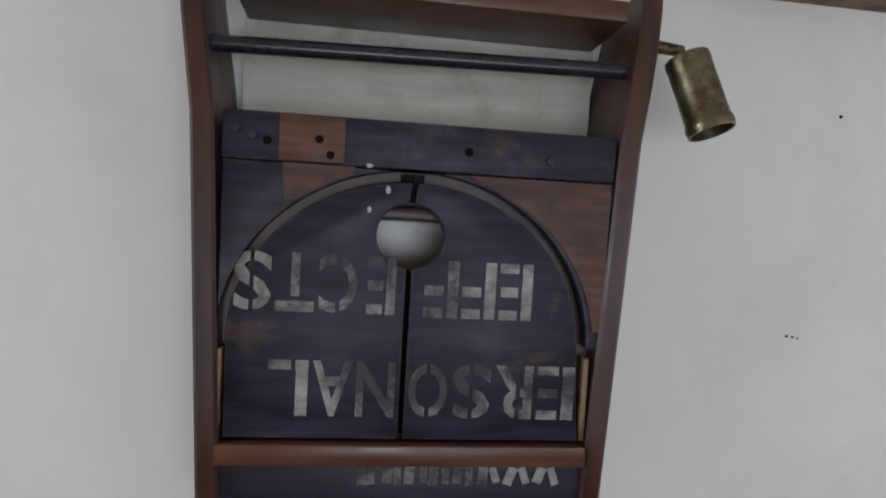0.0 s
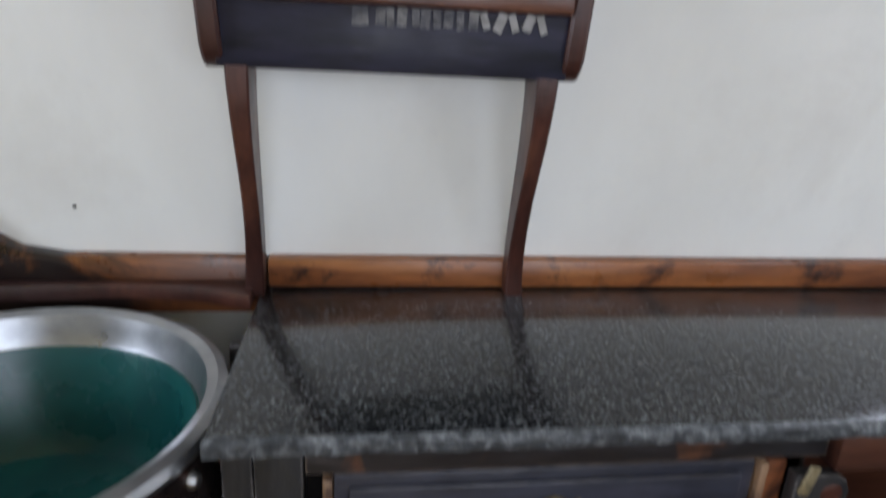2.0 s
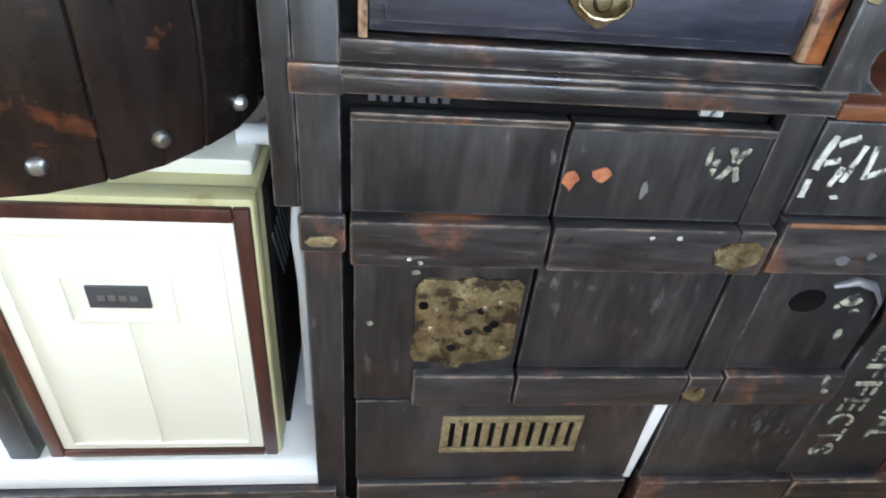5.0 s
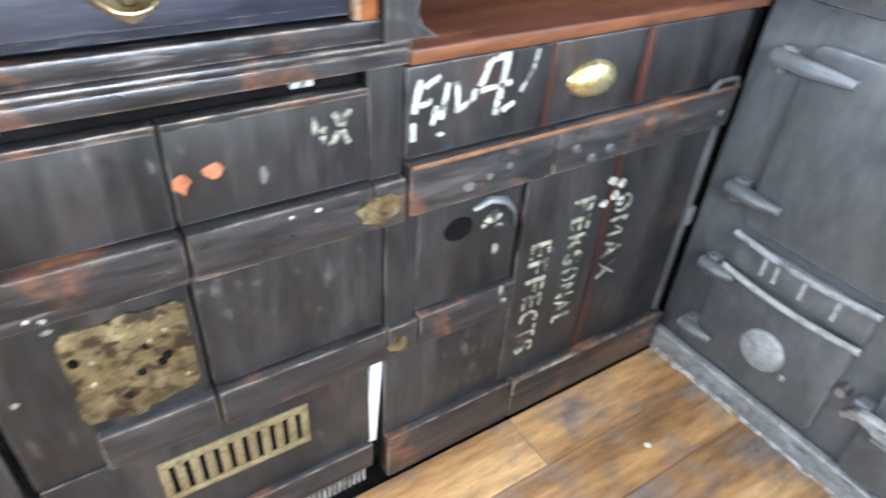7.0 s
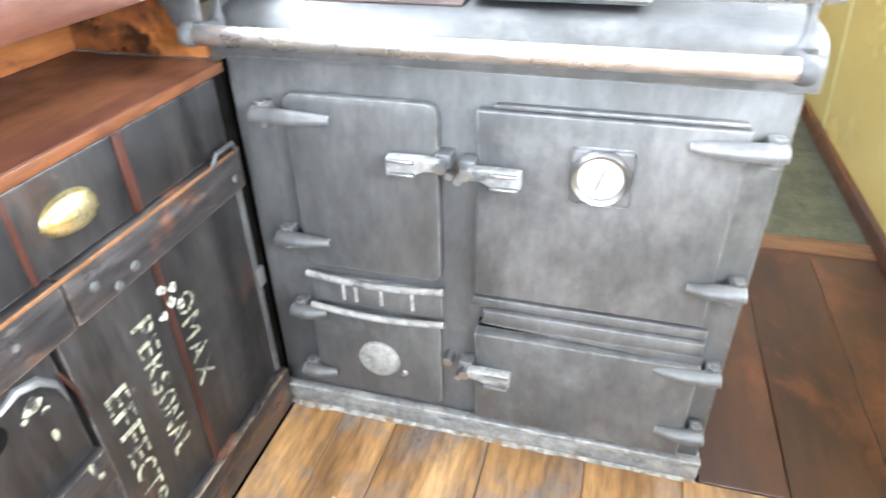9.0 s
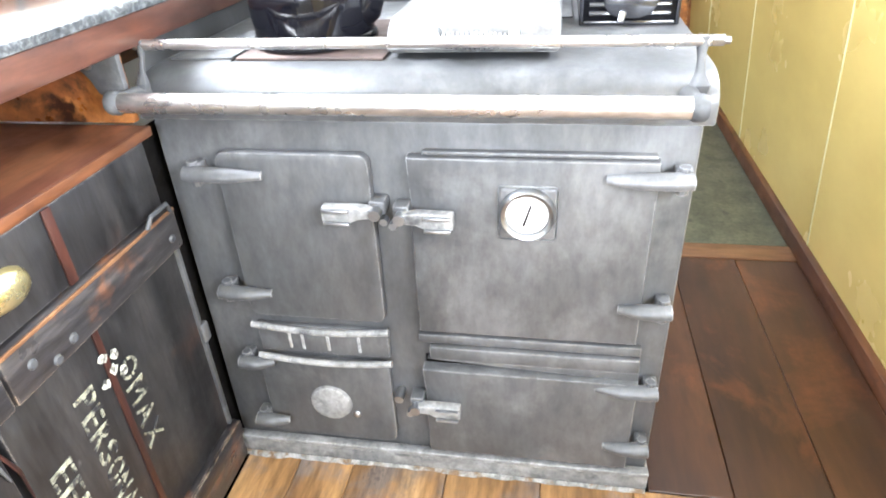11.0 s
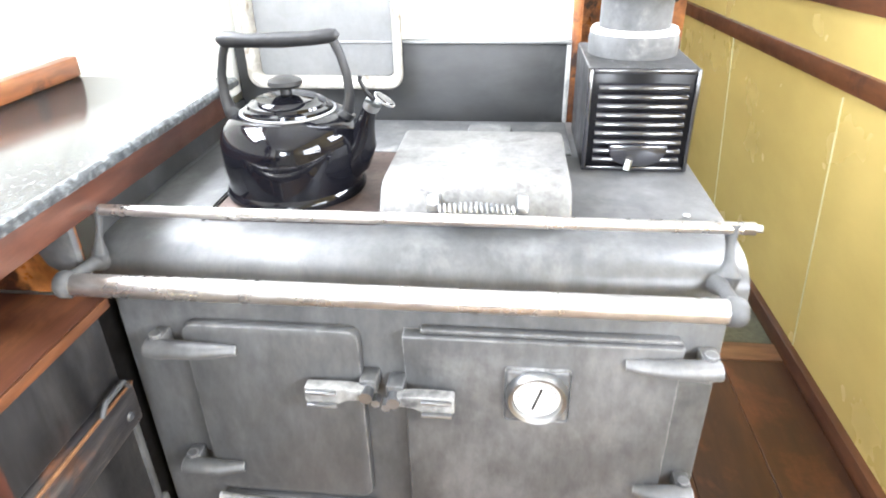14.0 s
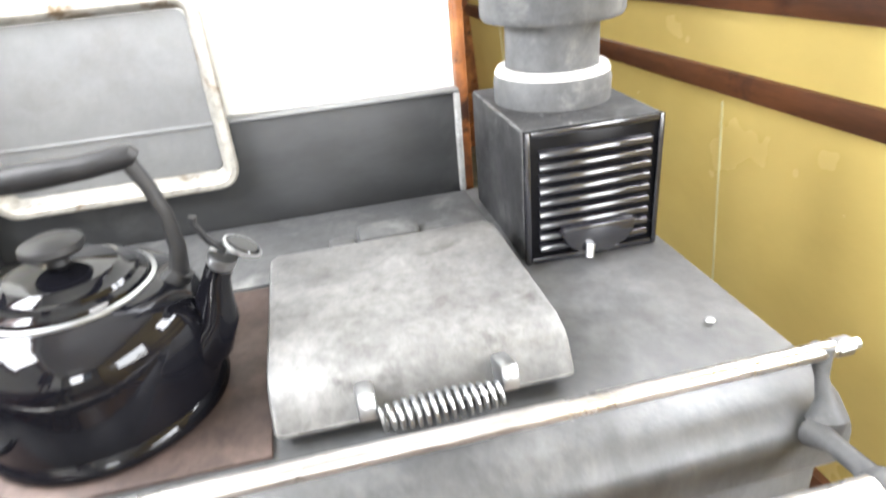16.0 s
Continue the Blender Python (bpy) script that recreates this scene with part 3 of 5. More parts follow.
for nm, (a, b, c, d), lab in (("window_1", WINDOWS[0], "cabin side window full of daylight"), ("window_2", WINDOWS[1], "small cabin side window full of daylight")):
    bm = None
    for e in ((a - 0.03, a + 0.01, c - 0.03, d + 0.03), (b - 0.01, b + 0.03, c - 0.03, d + 0.03), (a + 0.01, b - 0.01, c - 0.03, c + 0.01), (a + 0.01, b - 0.01, d - 0.01, d + 0.03)):
        bm = bx(e[0], e[1], wall_y(c) - 0.005, wall_y(c) + 0.05, e[2], e[3], 0.004, bm=bm)
    structure(nm, bm, M["trim"], lab, "window")

bm = None
a, b, c, d = PORT_WINDOW
for e in ((a - 0.03, a + 0.01, c - 0.03, d + 0.008), (b - 0.01, b + 0.03, c - 0.03, d + 0.008), (a + 0.01, b - 0.01, c - 0.03, c + 0.01)):
    bm = bx(e[0], e[1], lean_y(c) - 0.035, lean_y(c) + 0.02, e[2], e[3], 0.004, bm=bm)
structure("window_4", bx(2.97, 3.01, 0.245, 0.30, 1.31, 1.70, 0.004, bm=bx(3.69, 3.73, 0.245, 0.30, 1.31, 1.70, 0.004, bm=bx(3.01, 3.69, 0.245, 0.30, 1.31, 1.35, 0.004))), M["trim"], "forward cabin window full of daylight", "window")
structure("window_3", bm, M["trim"], "galley window above the worktop full of daylight", "window")

own = bmesh.new()
va = []
for x in (2.30, X1):
    va += [own.verts.new((x, wall_y(z) + o, z)) for z, o in ((1.05 + sheer(x), 0.001), (1.05 + sheer(x), 0.007), (1.99, 0.007), (1.99, 0.001))]
for q in ((0, 1, 2, 3), (4, 5, 6, 7), (0, 1, 5, 4), (1, 2, 6, 5), (2, 3, 7, 6), (3, 0, 4, 7)):
    own.faces.new([va[k] for k in q])
structure("upper_lining", own, M["wall"], "cream painted lining above the dark rail", "wall")

# partition at the back of the stove, its boxed return beside the worktop, and the door posts beyond
structure("partition", bx(2.305, 2.345, -0.664, 0.05, -0.02, TOP), M["wall"], "cream painted partition behind the stove", "wall")
structure("partition_return", bx(2.182, 2.304, 0.012, 0.40, 0.88, TOP), M["wall"], "cream painted boxed corner at the end of the worktop", "wall")
structure("partition_post", bx(2.292, 2.35, -0.682, -0.665, -0.02, TOP, 0.003), M["orange"], "orange varnished post closing the partition", "post")
post = structure("door_post", bx(2.82, 2.87, -1.0, -0.925, -0.02, TOP, 0.005), M["orange"], "orange varnished door post", "post")
part("knob", lathe([(0, 0.022), (0.012, 0.02), (0.016, 0.012), (0.012, 0.003), (0.006, 0)], Matrix.Translation((2.82, -0.965, 1.0)) @ Matrix.Rotation(radians(-90), 4, "Y"), 16), M["soft_black"], post, "round dark knob")

# ---- worktop and its wooden edgings ----
slab = thing("granite_worktop", "polished black speckled granite worktop with a rough cut front edge", "worktop", (1.3, 0.15, 0.90))
part("slab_top", bx(0.493, 2.18, -0.0262, 0.30, 0.916, 0.934, 0.002), M["granite"], slab)
own, rnd = bmesh.new(), random.Random(7)
grid = []
for k in range(170):
    x = 0.492 + 1.688 * k / 169
    d = [rnd.uniform(-0.0016, 0.0016) for _ in range(5)]
    grid.append([own.verts.new((x, y + o, z)) for (y, z), o in zip(((-0.0255, 0.9165), (-0.0305, 0.9185), (-0.0318, 0.9245), (-0.0310, 0.9305), (-0.0272, 0.9337)), d)] + [own.verts.new((x, -0.0250, 0.9340)), own.verts.new((x, -0.0250, 0.9162))])
for a, b in zip(grid, grid[1:]):
    for k in range(7):
        own.faces.new((a[k], a[(k + 1) % 7], b[(k + 1) % 7], b[k]))
own.faces.new(grid[0])
own.faces.new(grid[-1])
part("rough_edge", own, M["granite_cut"], slab, "rough cut chipped stone edge")
up = thing("worktop_upstand", "orange varnished wooden upstand behind the granite worktop", "upstand", (1.3, 0.3, 0.93))
part("board", bx(0.50, 2.20, 0.287, 0.311, 0.9345, 0.972, 0.004), M["orange"], up)
curb = thing("sink_upstand", "carved dark wooden upstand curving up behind the sink", "upstand", (0.2, 0.3, 0.93))
part("board", slab_of([(-0.2, 0.90), (0.498, 0.90), (0.498, 0.972), (0.26, 0.974)] + [(0.215, 0.982), (0.185, 1.0), (0.16, 1.03), (0.13, 1.055), (0.08, 1.07), (-0.2, 1.075)], 0.022, Matrix.Translation((0, 0.288, 0)), 0.003), M["scorched"], curb)
part("shelf", slab_of([(-0.2, 0.19), (0.1, 0.235), (0.2, 0.262), (0.33, 0.272), (0.42, 0.262), (0.487, 0.235), (0.487, 0.285), (-0.2, 0.285)], 0.02, Matrix.Translation((0, 0, 0.945)) @ Matrix.Rotation(radians(-90), 4, "X"), 0.004), M["red"], curb, "dark red ledge with a scalloped edge")

# ---- cornice and wall marks ----
structure("cornice", bx(0.862, X1, 0.205, 0.257, 1.762, 1.82, 0.004), M["rawwood"], "plain wooden cornice under the deck head", "trim")
marks = thing("wall_marks", "small dark screw holes in the cream painted wall", "marks", (1.1, 0.26, 1.4))
for k, (x, z, r) in enumerate(((1.101, 1.381, 0.0017), (1.109, 1.380, 0.0013), (1.115, 1.379, 0.0012), (1.141, 1.640, 0.0019), (0.279, 1.03, 0.0022))):
    part("hole", lathe([(0, 0.0015), (r, 0.001), (r, -0.003)], Matrix.Translation((x, lean_y(z), z)) @ Matrix.Rotation(radians(84), 4, "X"), 10), M["gap"], marks)

# ---- hanging wall cabinet ----


def front_y(z):
    return 0.166 - 0.045 * (z - 1.2)


TILT = Matrix.Rotation(math.atan(0.045), 4, "X")


def leaned(bm):
    """Lays flat cabinet work, built on y = 0, on the leaning front plane."""
    for v in bm.verts:
        v.co.y += front_y(v.co.z)
    return bm


def cab_left(z):
    return 0.4665 - 0.050 * (z - 1.2)


def cab_right(z):
    return 0.8295 + 0.050 * (z - 1.2)


cab = thing("wall_cabinet", "dark wooden wall cabinet made of stencilled crate boards, arched doors shut", "cabinet", (0.65, 0.2, 1.2))
for nm, edge, sgn in (("side_panel", cab_left, 1), ("side_panel", cab_right, -1)):
    own = bmesh.new()
    zs = [1.203, 1.206, 1.214, 1.225, 1.3, 1.4, 1.5, 1.57, 1.62, 1.66, 1.70, 1.72]
    fr = [0.02, 0.008, 0.001, -0.004, -0.004, -0.004, -0.004, -0.004, -0.003, 0.002, 0.012, 0.02]
    rows = []
    for z, d in zip(zs, fr):
        x = edge(z) - sgn * (0.010 * max(0, z - 1.58) / 0.1)
        yb, yf = lean_y(z) + 0.001, front_y(z) + d
        rows.append([own.verts.new(p) for p in ((x, yf + 0.003, z), (x + sgn * 0.003, yf, z), (x + sgn * 0.017, yf, z), (x + sgn * 0.020, yf + 0.003, z), (x + sgn * 0.020, yb, z), (x, yb, z))])
    for a, b in zip(rows, rows[1:]):
        for k in range(6):
            own.faces.new((a[k], a[(k + 1) % 6], b[(k + 1) % 6], b[k]))
    own.faces.new(rows[0])
    own.faces.new(rows[-1])
    part(nm, own, M["red"], cab, "worn mahogany side with a rounded foot")
part("back_panel", leaned(bx(0.472, 0.832, 0.100, 0.106, 1.21, 1.72)), M["ply"], cab, "pale scuffed plywood back")
part("top_shelf", leaned(bx(0.474, 0.83, 0.004, 0.098, 1.680, 1.70, 0.003)), M["red_x"], cab)
part("header_board", leaned(bx(0.474, 0.826, 0.002, 0.018, 1.532, 1.574, 0.002)), M["navy"], cab, "blue black board with a bare brown patch")
part("bare_patch", leaned(bx(0.522, 0.578, 0.0005, 0.004, 1.5335, 1.5725, 0.0005)), M["bare"], cab, "bare brown wood patch")
part("header_shelf", leaned(bx(0.476, 0.824, 0.020, 0.098, 1.556, 1.570, 0.002)), M["red_x"], cab)
CX, CZ, RX, RZ = 0.642, 1.377, 0.171, 0.154
outl = [(0.476, 1.377), (0.476, 1.531), (0.826, 1.531), (0.826, 1.377)] + arc(CX, CZ, RX - 0.004, 0, 180, 36, RZ)
part("arch_board", leaned(slab_of(outl, 0.014, Matrix.Translation((0, 0.001, 0)), 0.0012)), M["navy"], cab, "arched board, blue black paint worn to bare brown")
part("bare_spandrel", leaned(slab_of([(0.822, 1.530), (0.690, 1.530)] + arc(CX, CZ, RX + 0.001, 70, 6, 14, RZ + 0.001) + [(0.822, 1.393)], 0.003, Matrix.Translation((0, -0.0008, 0)))), M["bare"], cab, "bare red brown corner")
part("bare_patch", leaned(slab_of([(0.526, 1.531), (0.588, 1.531)] + arc(CX, CZ, RX + 0.001, 109, 131, 6, RZ + 0.001), 0.003, Matrix.Translation((0, -0.0006, 0)))), M["bare"], cab, "bare brown wood patch")
part("inner_shelf", leaned(bx(0.482, 0.818, 0.034, 0.098, 1.489, 1.500, 0.002)), M["red_x"], cab)
ring = arc(CX, CZ, RX + 0.006, 0, 180, 30, RZ + 0.006) + [(0.478, 1.29), (0.500, 1.29)] + arc(CX, CZ, RX - 0.03, 180, 0, 30, RZ - 0.028) + [(0.790, 1.29), (0.816, 1.29)]
part("door_stop", leaned(slab_of(ring, 0.012, Matrix.Translation((0, 0.0215, 0)))), M["red"], cab, "dark arched door stop")
# Near-black strips put the shade behind the door joint into their colour.
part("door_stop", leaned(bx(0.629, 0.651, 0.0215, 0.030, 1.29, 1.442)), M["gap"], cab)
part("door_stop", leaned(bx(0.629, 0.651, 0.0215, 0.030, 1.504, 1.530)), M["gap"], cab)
for sgn in (-1, 1):
    mid = 0.640
    c = arc(mid, 1.473, 0.0285, 90, 270 if sgn < 0 else -90, 18)
    if sgn < 0:
        o = [(mid - 0.0022, 1.2885)] + [(0.4845, 1.2885)] + arc(CX, CZ, RX - 0.012, 180, 91, 24, RZ - 0.010) + [(mid - 0.0022, 1.5025)] + [(u - 0.0022, v) for u, v in c[1:-1]] + [(mid - 0.0022, 1.4435)]
    else:
        o = [(mid + 0.0022, 1.2885)] + [(0.8075, 1.2885)] + arc(CX, CZ, RX - 0.012, 0, 89, 24, RZ - 0.010) + [(mid + 0.0022, 1.5025)] + [(u + 0.0022, v) for u, v in c[1:-1]] + [(mid + 0.0022, 1.4435)]
    d = part("door", leaned(slab_of(o, 0.016, Matrix.Translation((0, 0.004, 0)), 0.0016)), M["navy"], cab, "half arched door, blue black with faded white stencil letters")
    if sgn < 0:
        left_door = d
    else:
        right_door = d
    xh = 0.479 if sgn < 0 else 0.8105
    part("hinge_strip", leaned(bx(xh - 0.0025, xh + 0.0025, 0.001, 0.014, 1.29, 1.368, 0.0008)), M["rawwood"], cab, "pale bare wood strip")


def cab_text(text, x_left, z_bottom, w, h, parent):
    """Upside down lettering on the cabinet front."""
    pitch = w / (len(text) - 0.1)
    cw = pitch * 0.9
    for k, c in enumerate(text):
        m = Matrix.Translation((x_left + w - k * pitch, front_y(z_bottom + h / 2) + 0.0035, z_bottom + h)) @ TILT @ Matrix.Rotation(radians(90), 4, "X") @ Matrix.Rotation(radians(180), 4, "Z")
        bridge = (1, h * 0.78, h * 0.035) if c == "T" else (0, cw * (0.38 if c in "EFLR" else 0.5), cw * 0.055)
        lettering(c, h, cw, m, M["stencil"], parent, bridge=None if c in "AN" else bridge)


cab_text("CTS", 0.487, 1.402, 0.108, 0.052, left_door)
cab_text("E", 0.603, 1.402, 0.026, 0.052, left_door)
cab_text("EFF", 0.655, 1.401, 0.100, 0.052, right_door)
cab_text("NAL", 0.521, 1.309, 0.112, 0.050, left_door)
cab_text("ERSO", 0.645, 1.309, 0.156, 0.050, right_door)
for x, z, w, h in ((0.618, 1.513, 0.005, 0.008), (0.602, 1.495, 0.004, 0.007), (0.600, 1.533, 0.007, 0.004)):
    part("paint_chip", leaned(flake(x, z, w, h, 0.0025 if z < 1.53 else -0.0005, seed=int(z * 1000))), M["chip"], cab)
part("lower_rail", leaned(bx(0.479, 0.814, -0.006, 0.02, 1.266, 1.286, 0.003)), M["red_x"], cab, "orange brown rail")
part("lower_board", leaned(bx(0.478, 0.816, 0.003, 0.02, 1.204, 1.2655, 0.002)), M["navy"], cab)
bm = None
for k, x in enumerate((0.604, 0.612, 0.626, 0.636, 0.646, 0.660, 0.668, 0.680, 0.690, 0.702, 0.714, 0.726, 0.740, 0.754, 0.768, 0.782)):
    bm = bx(x, x + (0.007 if k % 2 else 0.009), 0.0016, 0.0036, 1.247 + 0.001 * (k % 3), 1.2645, m=Matrix.Rotation((-1) ** k * (0.35 if k > 10 else 0.05), 4, "Y"), bm=bm)
part("lettering", leaned(bm), M["stencil"], cab, "cut off tops of faded stencil letters")
part("dowel_rail", tube([(0.459, front_y(1.632) + 0.02, 1.632), (0.838, front_y(1.64) + 0.02, 1.640)], 0.0075, 16), M["rodpaint"], cab, "blue black round rail")
for x, z, kind in ((0.512, 1.549, "gap"), (0.556, 1.553, "gap"), (0.566, 1.540, "gap"), (0.688, 1.551, "gap"), (0.500, 1.553, "navy"), (0.763, 1.548, "navy"), (0.486, 1.558, "navy")):
    part("screw_hole" if kind == "gap" else "plug", lathe([(0, 0.0022), (0.0032, 0.0018), (0.0038, 0)], Matrix.Translation((x, front_y(z) + 0.001, z)) @ Matrix.Rotation(radians(90), 4, "X"), 12), M[kind], cab)
for x, sgn in ((0.4965, 1), (0.798, -1)):
    own = bmesh.new()
    rows = []
    for k in range(13):
        u = k / 12
        z = 1.206 - 0.2718 * u
        s = 3 * u * u - 2 * u * u * u
        yf = 0.168 + 0.092 * s
        w = 0.0112 - 0.0025 * math.sin(math.pi * u)
        xx = x + sgn * (0.003 * math.sin(math.pi * u)) - sgn * 0.009 * u
        rows.append([own.verts.new(p) for p in ((xx - w, yf + 0.002, z), (xx - w + 0.002, yf, z), (xx + w - 0.002, yf, z), (xx + w, yf + 0.002, z), (xx + w, yf + 0.05 - 0.028 * s, z), (xx - w, yf + 0.05 - 0.028 * s, z))])
    for a, b in zip(rows, rows[1:]):
        for k in range(6):
            own.faces.new((a[k], a[(k + 1) % 6], b[(k + 1) % 6], b[k]))
    own.faces.new(rows[0])
    own.faces.new(rows[-1])
    part("leg", own, M["red"], cab, "curved dark bracket leg")

lampb = thing("brass_spotlight", "aged brass swivel spotlight on the cabinet side, unlit", "lamp", (0.86, 0.19, 1.66))
part("mount_plate", lathe([(0, 0.006), (0.013, 0.005), (0.014, 0)], Matrix.Translation((0.8535, 0.185, 1.672)) @ Matrix.Rotation(radians(90), 4, "Y"), 20), M["brass"], lampb)
part("arm", tube([(0.855, 0.185, 1.672), (0.875, 0.182, 1.672), (0.895, 0.176, 1.668), (0.896, 0.170, 1.652)], 0.0062, 12), M["dull_brass"], lampb)
axis = Vector((0.022, -0.02, -0.081)).normalized().to_track_quat("Z", "Y").to_matrix().to_4x4()
part("shade", lathe([(0, 0), (0.015, 0), (0.0205, 0.002), (0.0212, 0.007), (0.0205, 0.012), (0.0208, 0.066), (0.0222, 0.069), (0.0222, 0.073), (0.0212, 0.078), (0.0195, 0.078), (0.018, 0.05), (0, 0.048)],
                    Matrix.Translation((0.892, 0.158, 1.657)) @ axis, 32), M["brass"], lampb, "dented brass cylinder shade")

# ---- barrel sink ----
sink = thing("barrel_sink", "half barrel sink of charred staves with a steel bowl", "sink", (0.285, 0.05, 0.7))
SX, SY = 0.283, 0.055
n = 15
for k in range(n):
    a0, a1 = 2 * math.pi * k / n - 0.1485, 2 * math.pi * (k + 1) / n - 0.1515
    own = bmesh.new()
    rows = []
    for z, r in ((0.703, 0.204), (0.755, 0.212), (0.81, 0.215), (0.87, 0.213), (0.903, 0.209)):
        rows.append([own.verts.new((SX + rr * math.cos(a), SY + rr * math.sin(a), z)) for a, rr in ((a0, r - 0.002), (a0 + 0.012, r), ((a0 + a1) / 2, r + 0.0015), (a1 - 0.012, r), (a1, r - 0.002), (a1, r - 0.013), (a0, r - 0.013))])
    for a, b in zip(rows, rows[1:]):
        for j in range(7):
            own.faces.new((a[j], a[(j + 1) % 7], b[(j + 1) % 7], b[j]))
    own.faces.new(rows[0])
    own.faces.new(rows[-1])
    part("stave", own, M["barrel"], sink)
    am = (a0 + a1) / 2
    if math.sin(am) < 0.5:
        for z, r in ((0.891, 0.2115), (0.729, 0.2095)):
            part("rivet", lathe([(0, 0.007), (0.0045, 0.006), (0.0072, 0.003), (0.0078, -0.002)], Matrix.Translation((SX + r * math.cos(am), SY + r * math.sin(am), z)) @ Vector((math.cos(am), math.sin(am), 0)).to_track_quat("Z", "Y").to_matrix().to_4x4(), 12), M["steel"], sink)
part("bowl_rim", lathe([(0.196, 0.905), (0.2105, 0.906), (0.2125, 0.912), (0.209, 0.919), (0.200, 0.922), (0.190, 0.917), (0.187, 0.905), (0.183, 0.886), (0.181, 0.882), (0.186, 0.884), (0.19, 0.892)], Matrix.Translation((SX, SY, 0)), 72), M["steel"], sink, "shiny steel rim")
part("basin", lathe([(0.1815, 0.882), (0.178, 0.884), (0.175, 0.877), (0.158, 0.79), (0.14, 0.765), (0, 0.762), (0, 0.758), (0.144, 0.76), (0.16, 0.785)], Matrix.Translation((SX, SY, 0)), 60), M["teal"], sink, "teal plastic washing basin set inside")

# ---- small fridge under the sink ----
fr = thing("small_fridge", "small ivory fridge with a brown framed door, shut", "fridge", (0.3, 0.2, 0.14))
part("body", bx(0.150, 0.470, 0.060, 0.285, 0.135, 0.590, 0.006), M["fridge_top"], fr)
part("top_panel", bx(0.155, 0.462, 0.084, 0.283, 0.5905, 0.612, 0.005), M["fridge"], fr, "raised cream top panel")
part("side_panel", bx(0.4705, 0.478, 0.082, 0.275, 0.150, 0.580, 0.001), M["gap"], fr, "black slotted side")
for k in range(9):
    part("slot", bx(0.4775, 0.4795, 0.105 + 0.018 * k, 0.112 + 0.018 * k, 0.40, 0.52, 0.0008, m=Matrix.Rotation(0.5, 4, "X")), M["darkiron"], fr)
part("door_edge", bx(0.148, 0.471, 0.030, 0.0585, 0.140, 0.594, 0.005), M["fridge_top"], fr)
for a, b, c, d in ((0.150, 0.168, 0.150, 0.586), (0.449, 0.467, 0.150, 0.586), (0.169, 0.448, 0.568, 0.586), (0.169, 0.448, 0.150, 0.164)):
    part("door_frame", bx(a, b, 0.021, 0.0298, c, d, 0.002), M["red"], fr, "dark brown plastic frame")
door = part("door_panel", bx(0.169, 0.448, 0.0235, 0.0296, 0.165, 0.567, 0.003), M["fridge"], fr, "ivory door panel")
for a, b, c, d in ((0.186, 0.190, 0.18, 0.552), (0.427, 0.431, 0.18, 0.552), (0.190, 0.427, 0.548, 0.552), (0.190, 0.427, 0.18, 0.184), (0.3065, 0.3105, 0.184, 0.420), (0.245, 0.249, 0.420, 0.490), (0.366, 0.370, 0.420, 0.490), (0.249, 0.366, 0.420, 0.424), (0.249, 0.366, 0.486, 0.490)):
    part("bead", bx(a, b, 0.0195, 0.0236, c, d, 0.0016), M["fridge"], door)
part("badge", bx(0.272, 0.342, 0.0200, 0.0236, 0.443, 0.476, 0.001), M["darkiron"], door, "grey maker's badge with unreadable marks")
for k in range(4):
    part("badge_mark", bx(0.284 + 0.012 * k, 0.292 + 0.012 * k, 0.0188, 0.0202, 0.455, 0.463), M["tray"], door)
base = thing("fridge_platform", "white painted platform with a dark wooden front edge under the fridge", "platform", (0.3, 0.1, 0.0))
part("top", bx(-0.1, 0.553, 0.0, 0.30, 0.105, 0.133, 0.003), M["white"], base)
part("front_board", bx(-0.1, 0.553, -0.012, 0.006, 0.0, 0.104, 0.003), M["black_x"], base)
hose = thing("waste_pipe", "white plastic waste pipe behind the fridge", "pipe", (0.50, 0.1, 0.5))
part("pipe", tube([(0.505, 0.12, 0.60), (0.508, 0.10, 0.56), (0.504, 0.095, 0.50), (0.508, 0.10, 0.42), (0.505, 0.12, 0.15)], 0.007, 10), M["white"], hose)
part("collar", tube([(0.44, 0.13, 0.622), (0.475, 0.13, 0.622), (0.50, 0.125, 0.612)], 0.013, 14), M["white"], hose)
bundle = thing("shelf_bracket_post", "dark stained wooden post standing beside the fridge", "post", (0.09, 0.1, 0.0))
part("post", bx(0.085, 0.125, 0.03, 0.07, 0.132, 0.69, 0.004), M["black"], bundle)

# ---- dresser of black boards ----
dr = thing("dresser", "black stained wooden dresser with one drawer over boarded doors", "dresser", (0.78, 0.15, 0.0))
# Carcass coloured near black, which paints the shade between the dresser boards.
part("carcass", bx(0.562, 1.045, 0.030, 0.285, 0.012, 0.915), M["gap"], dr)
part("end_panel", bx(0.548, 0.5615, 0.022, 0.285, 0.006, 0.915, 0.001), M["black"], dr)
part("post", bx(0.525, 0.567, -0.002, 0.021, 0.006, 0.915, 0.003), M["black"], dr, "black post with reddish wear")
part("upper_cheek", bx(0.498, 0.5245, 0.0, 0.020, 0.606, 0.9155, 0.002), M["black"], dr)
part("rear_board", bx(0.475, 0.5475, 0.165, 0.178, 0.630, 0.9155, 0.001), M["black"], dr)
part("post_cap", bx(0.521, 0.571, -0.010, -0.0025, 0.735, 0.765, 0.003), M["black_x"], dr)
part("post_band", bx(0.522, 0.5715, -0.012, -0.0025, 0.556, 0.604, 0.004), M["black_x"], dr)
part("brass_tab", slab_of([(0.528, 0.572), (0.534, 0.578), (0.556, 0.580), (0.563, 0.575), (0.556, 0.566), (0.534, 0.566)], 0.003, Matrix.Translation((0, -0.0145, 0)), 0.0006), M["grille_brass"], dr, "small tarnished brass tab")
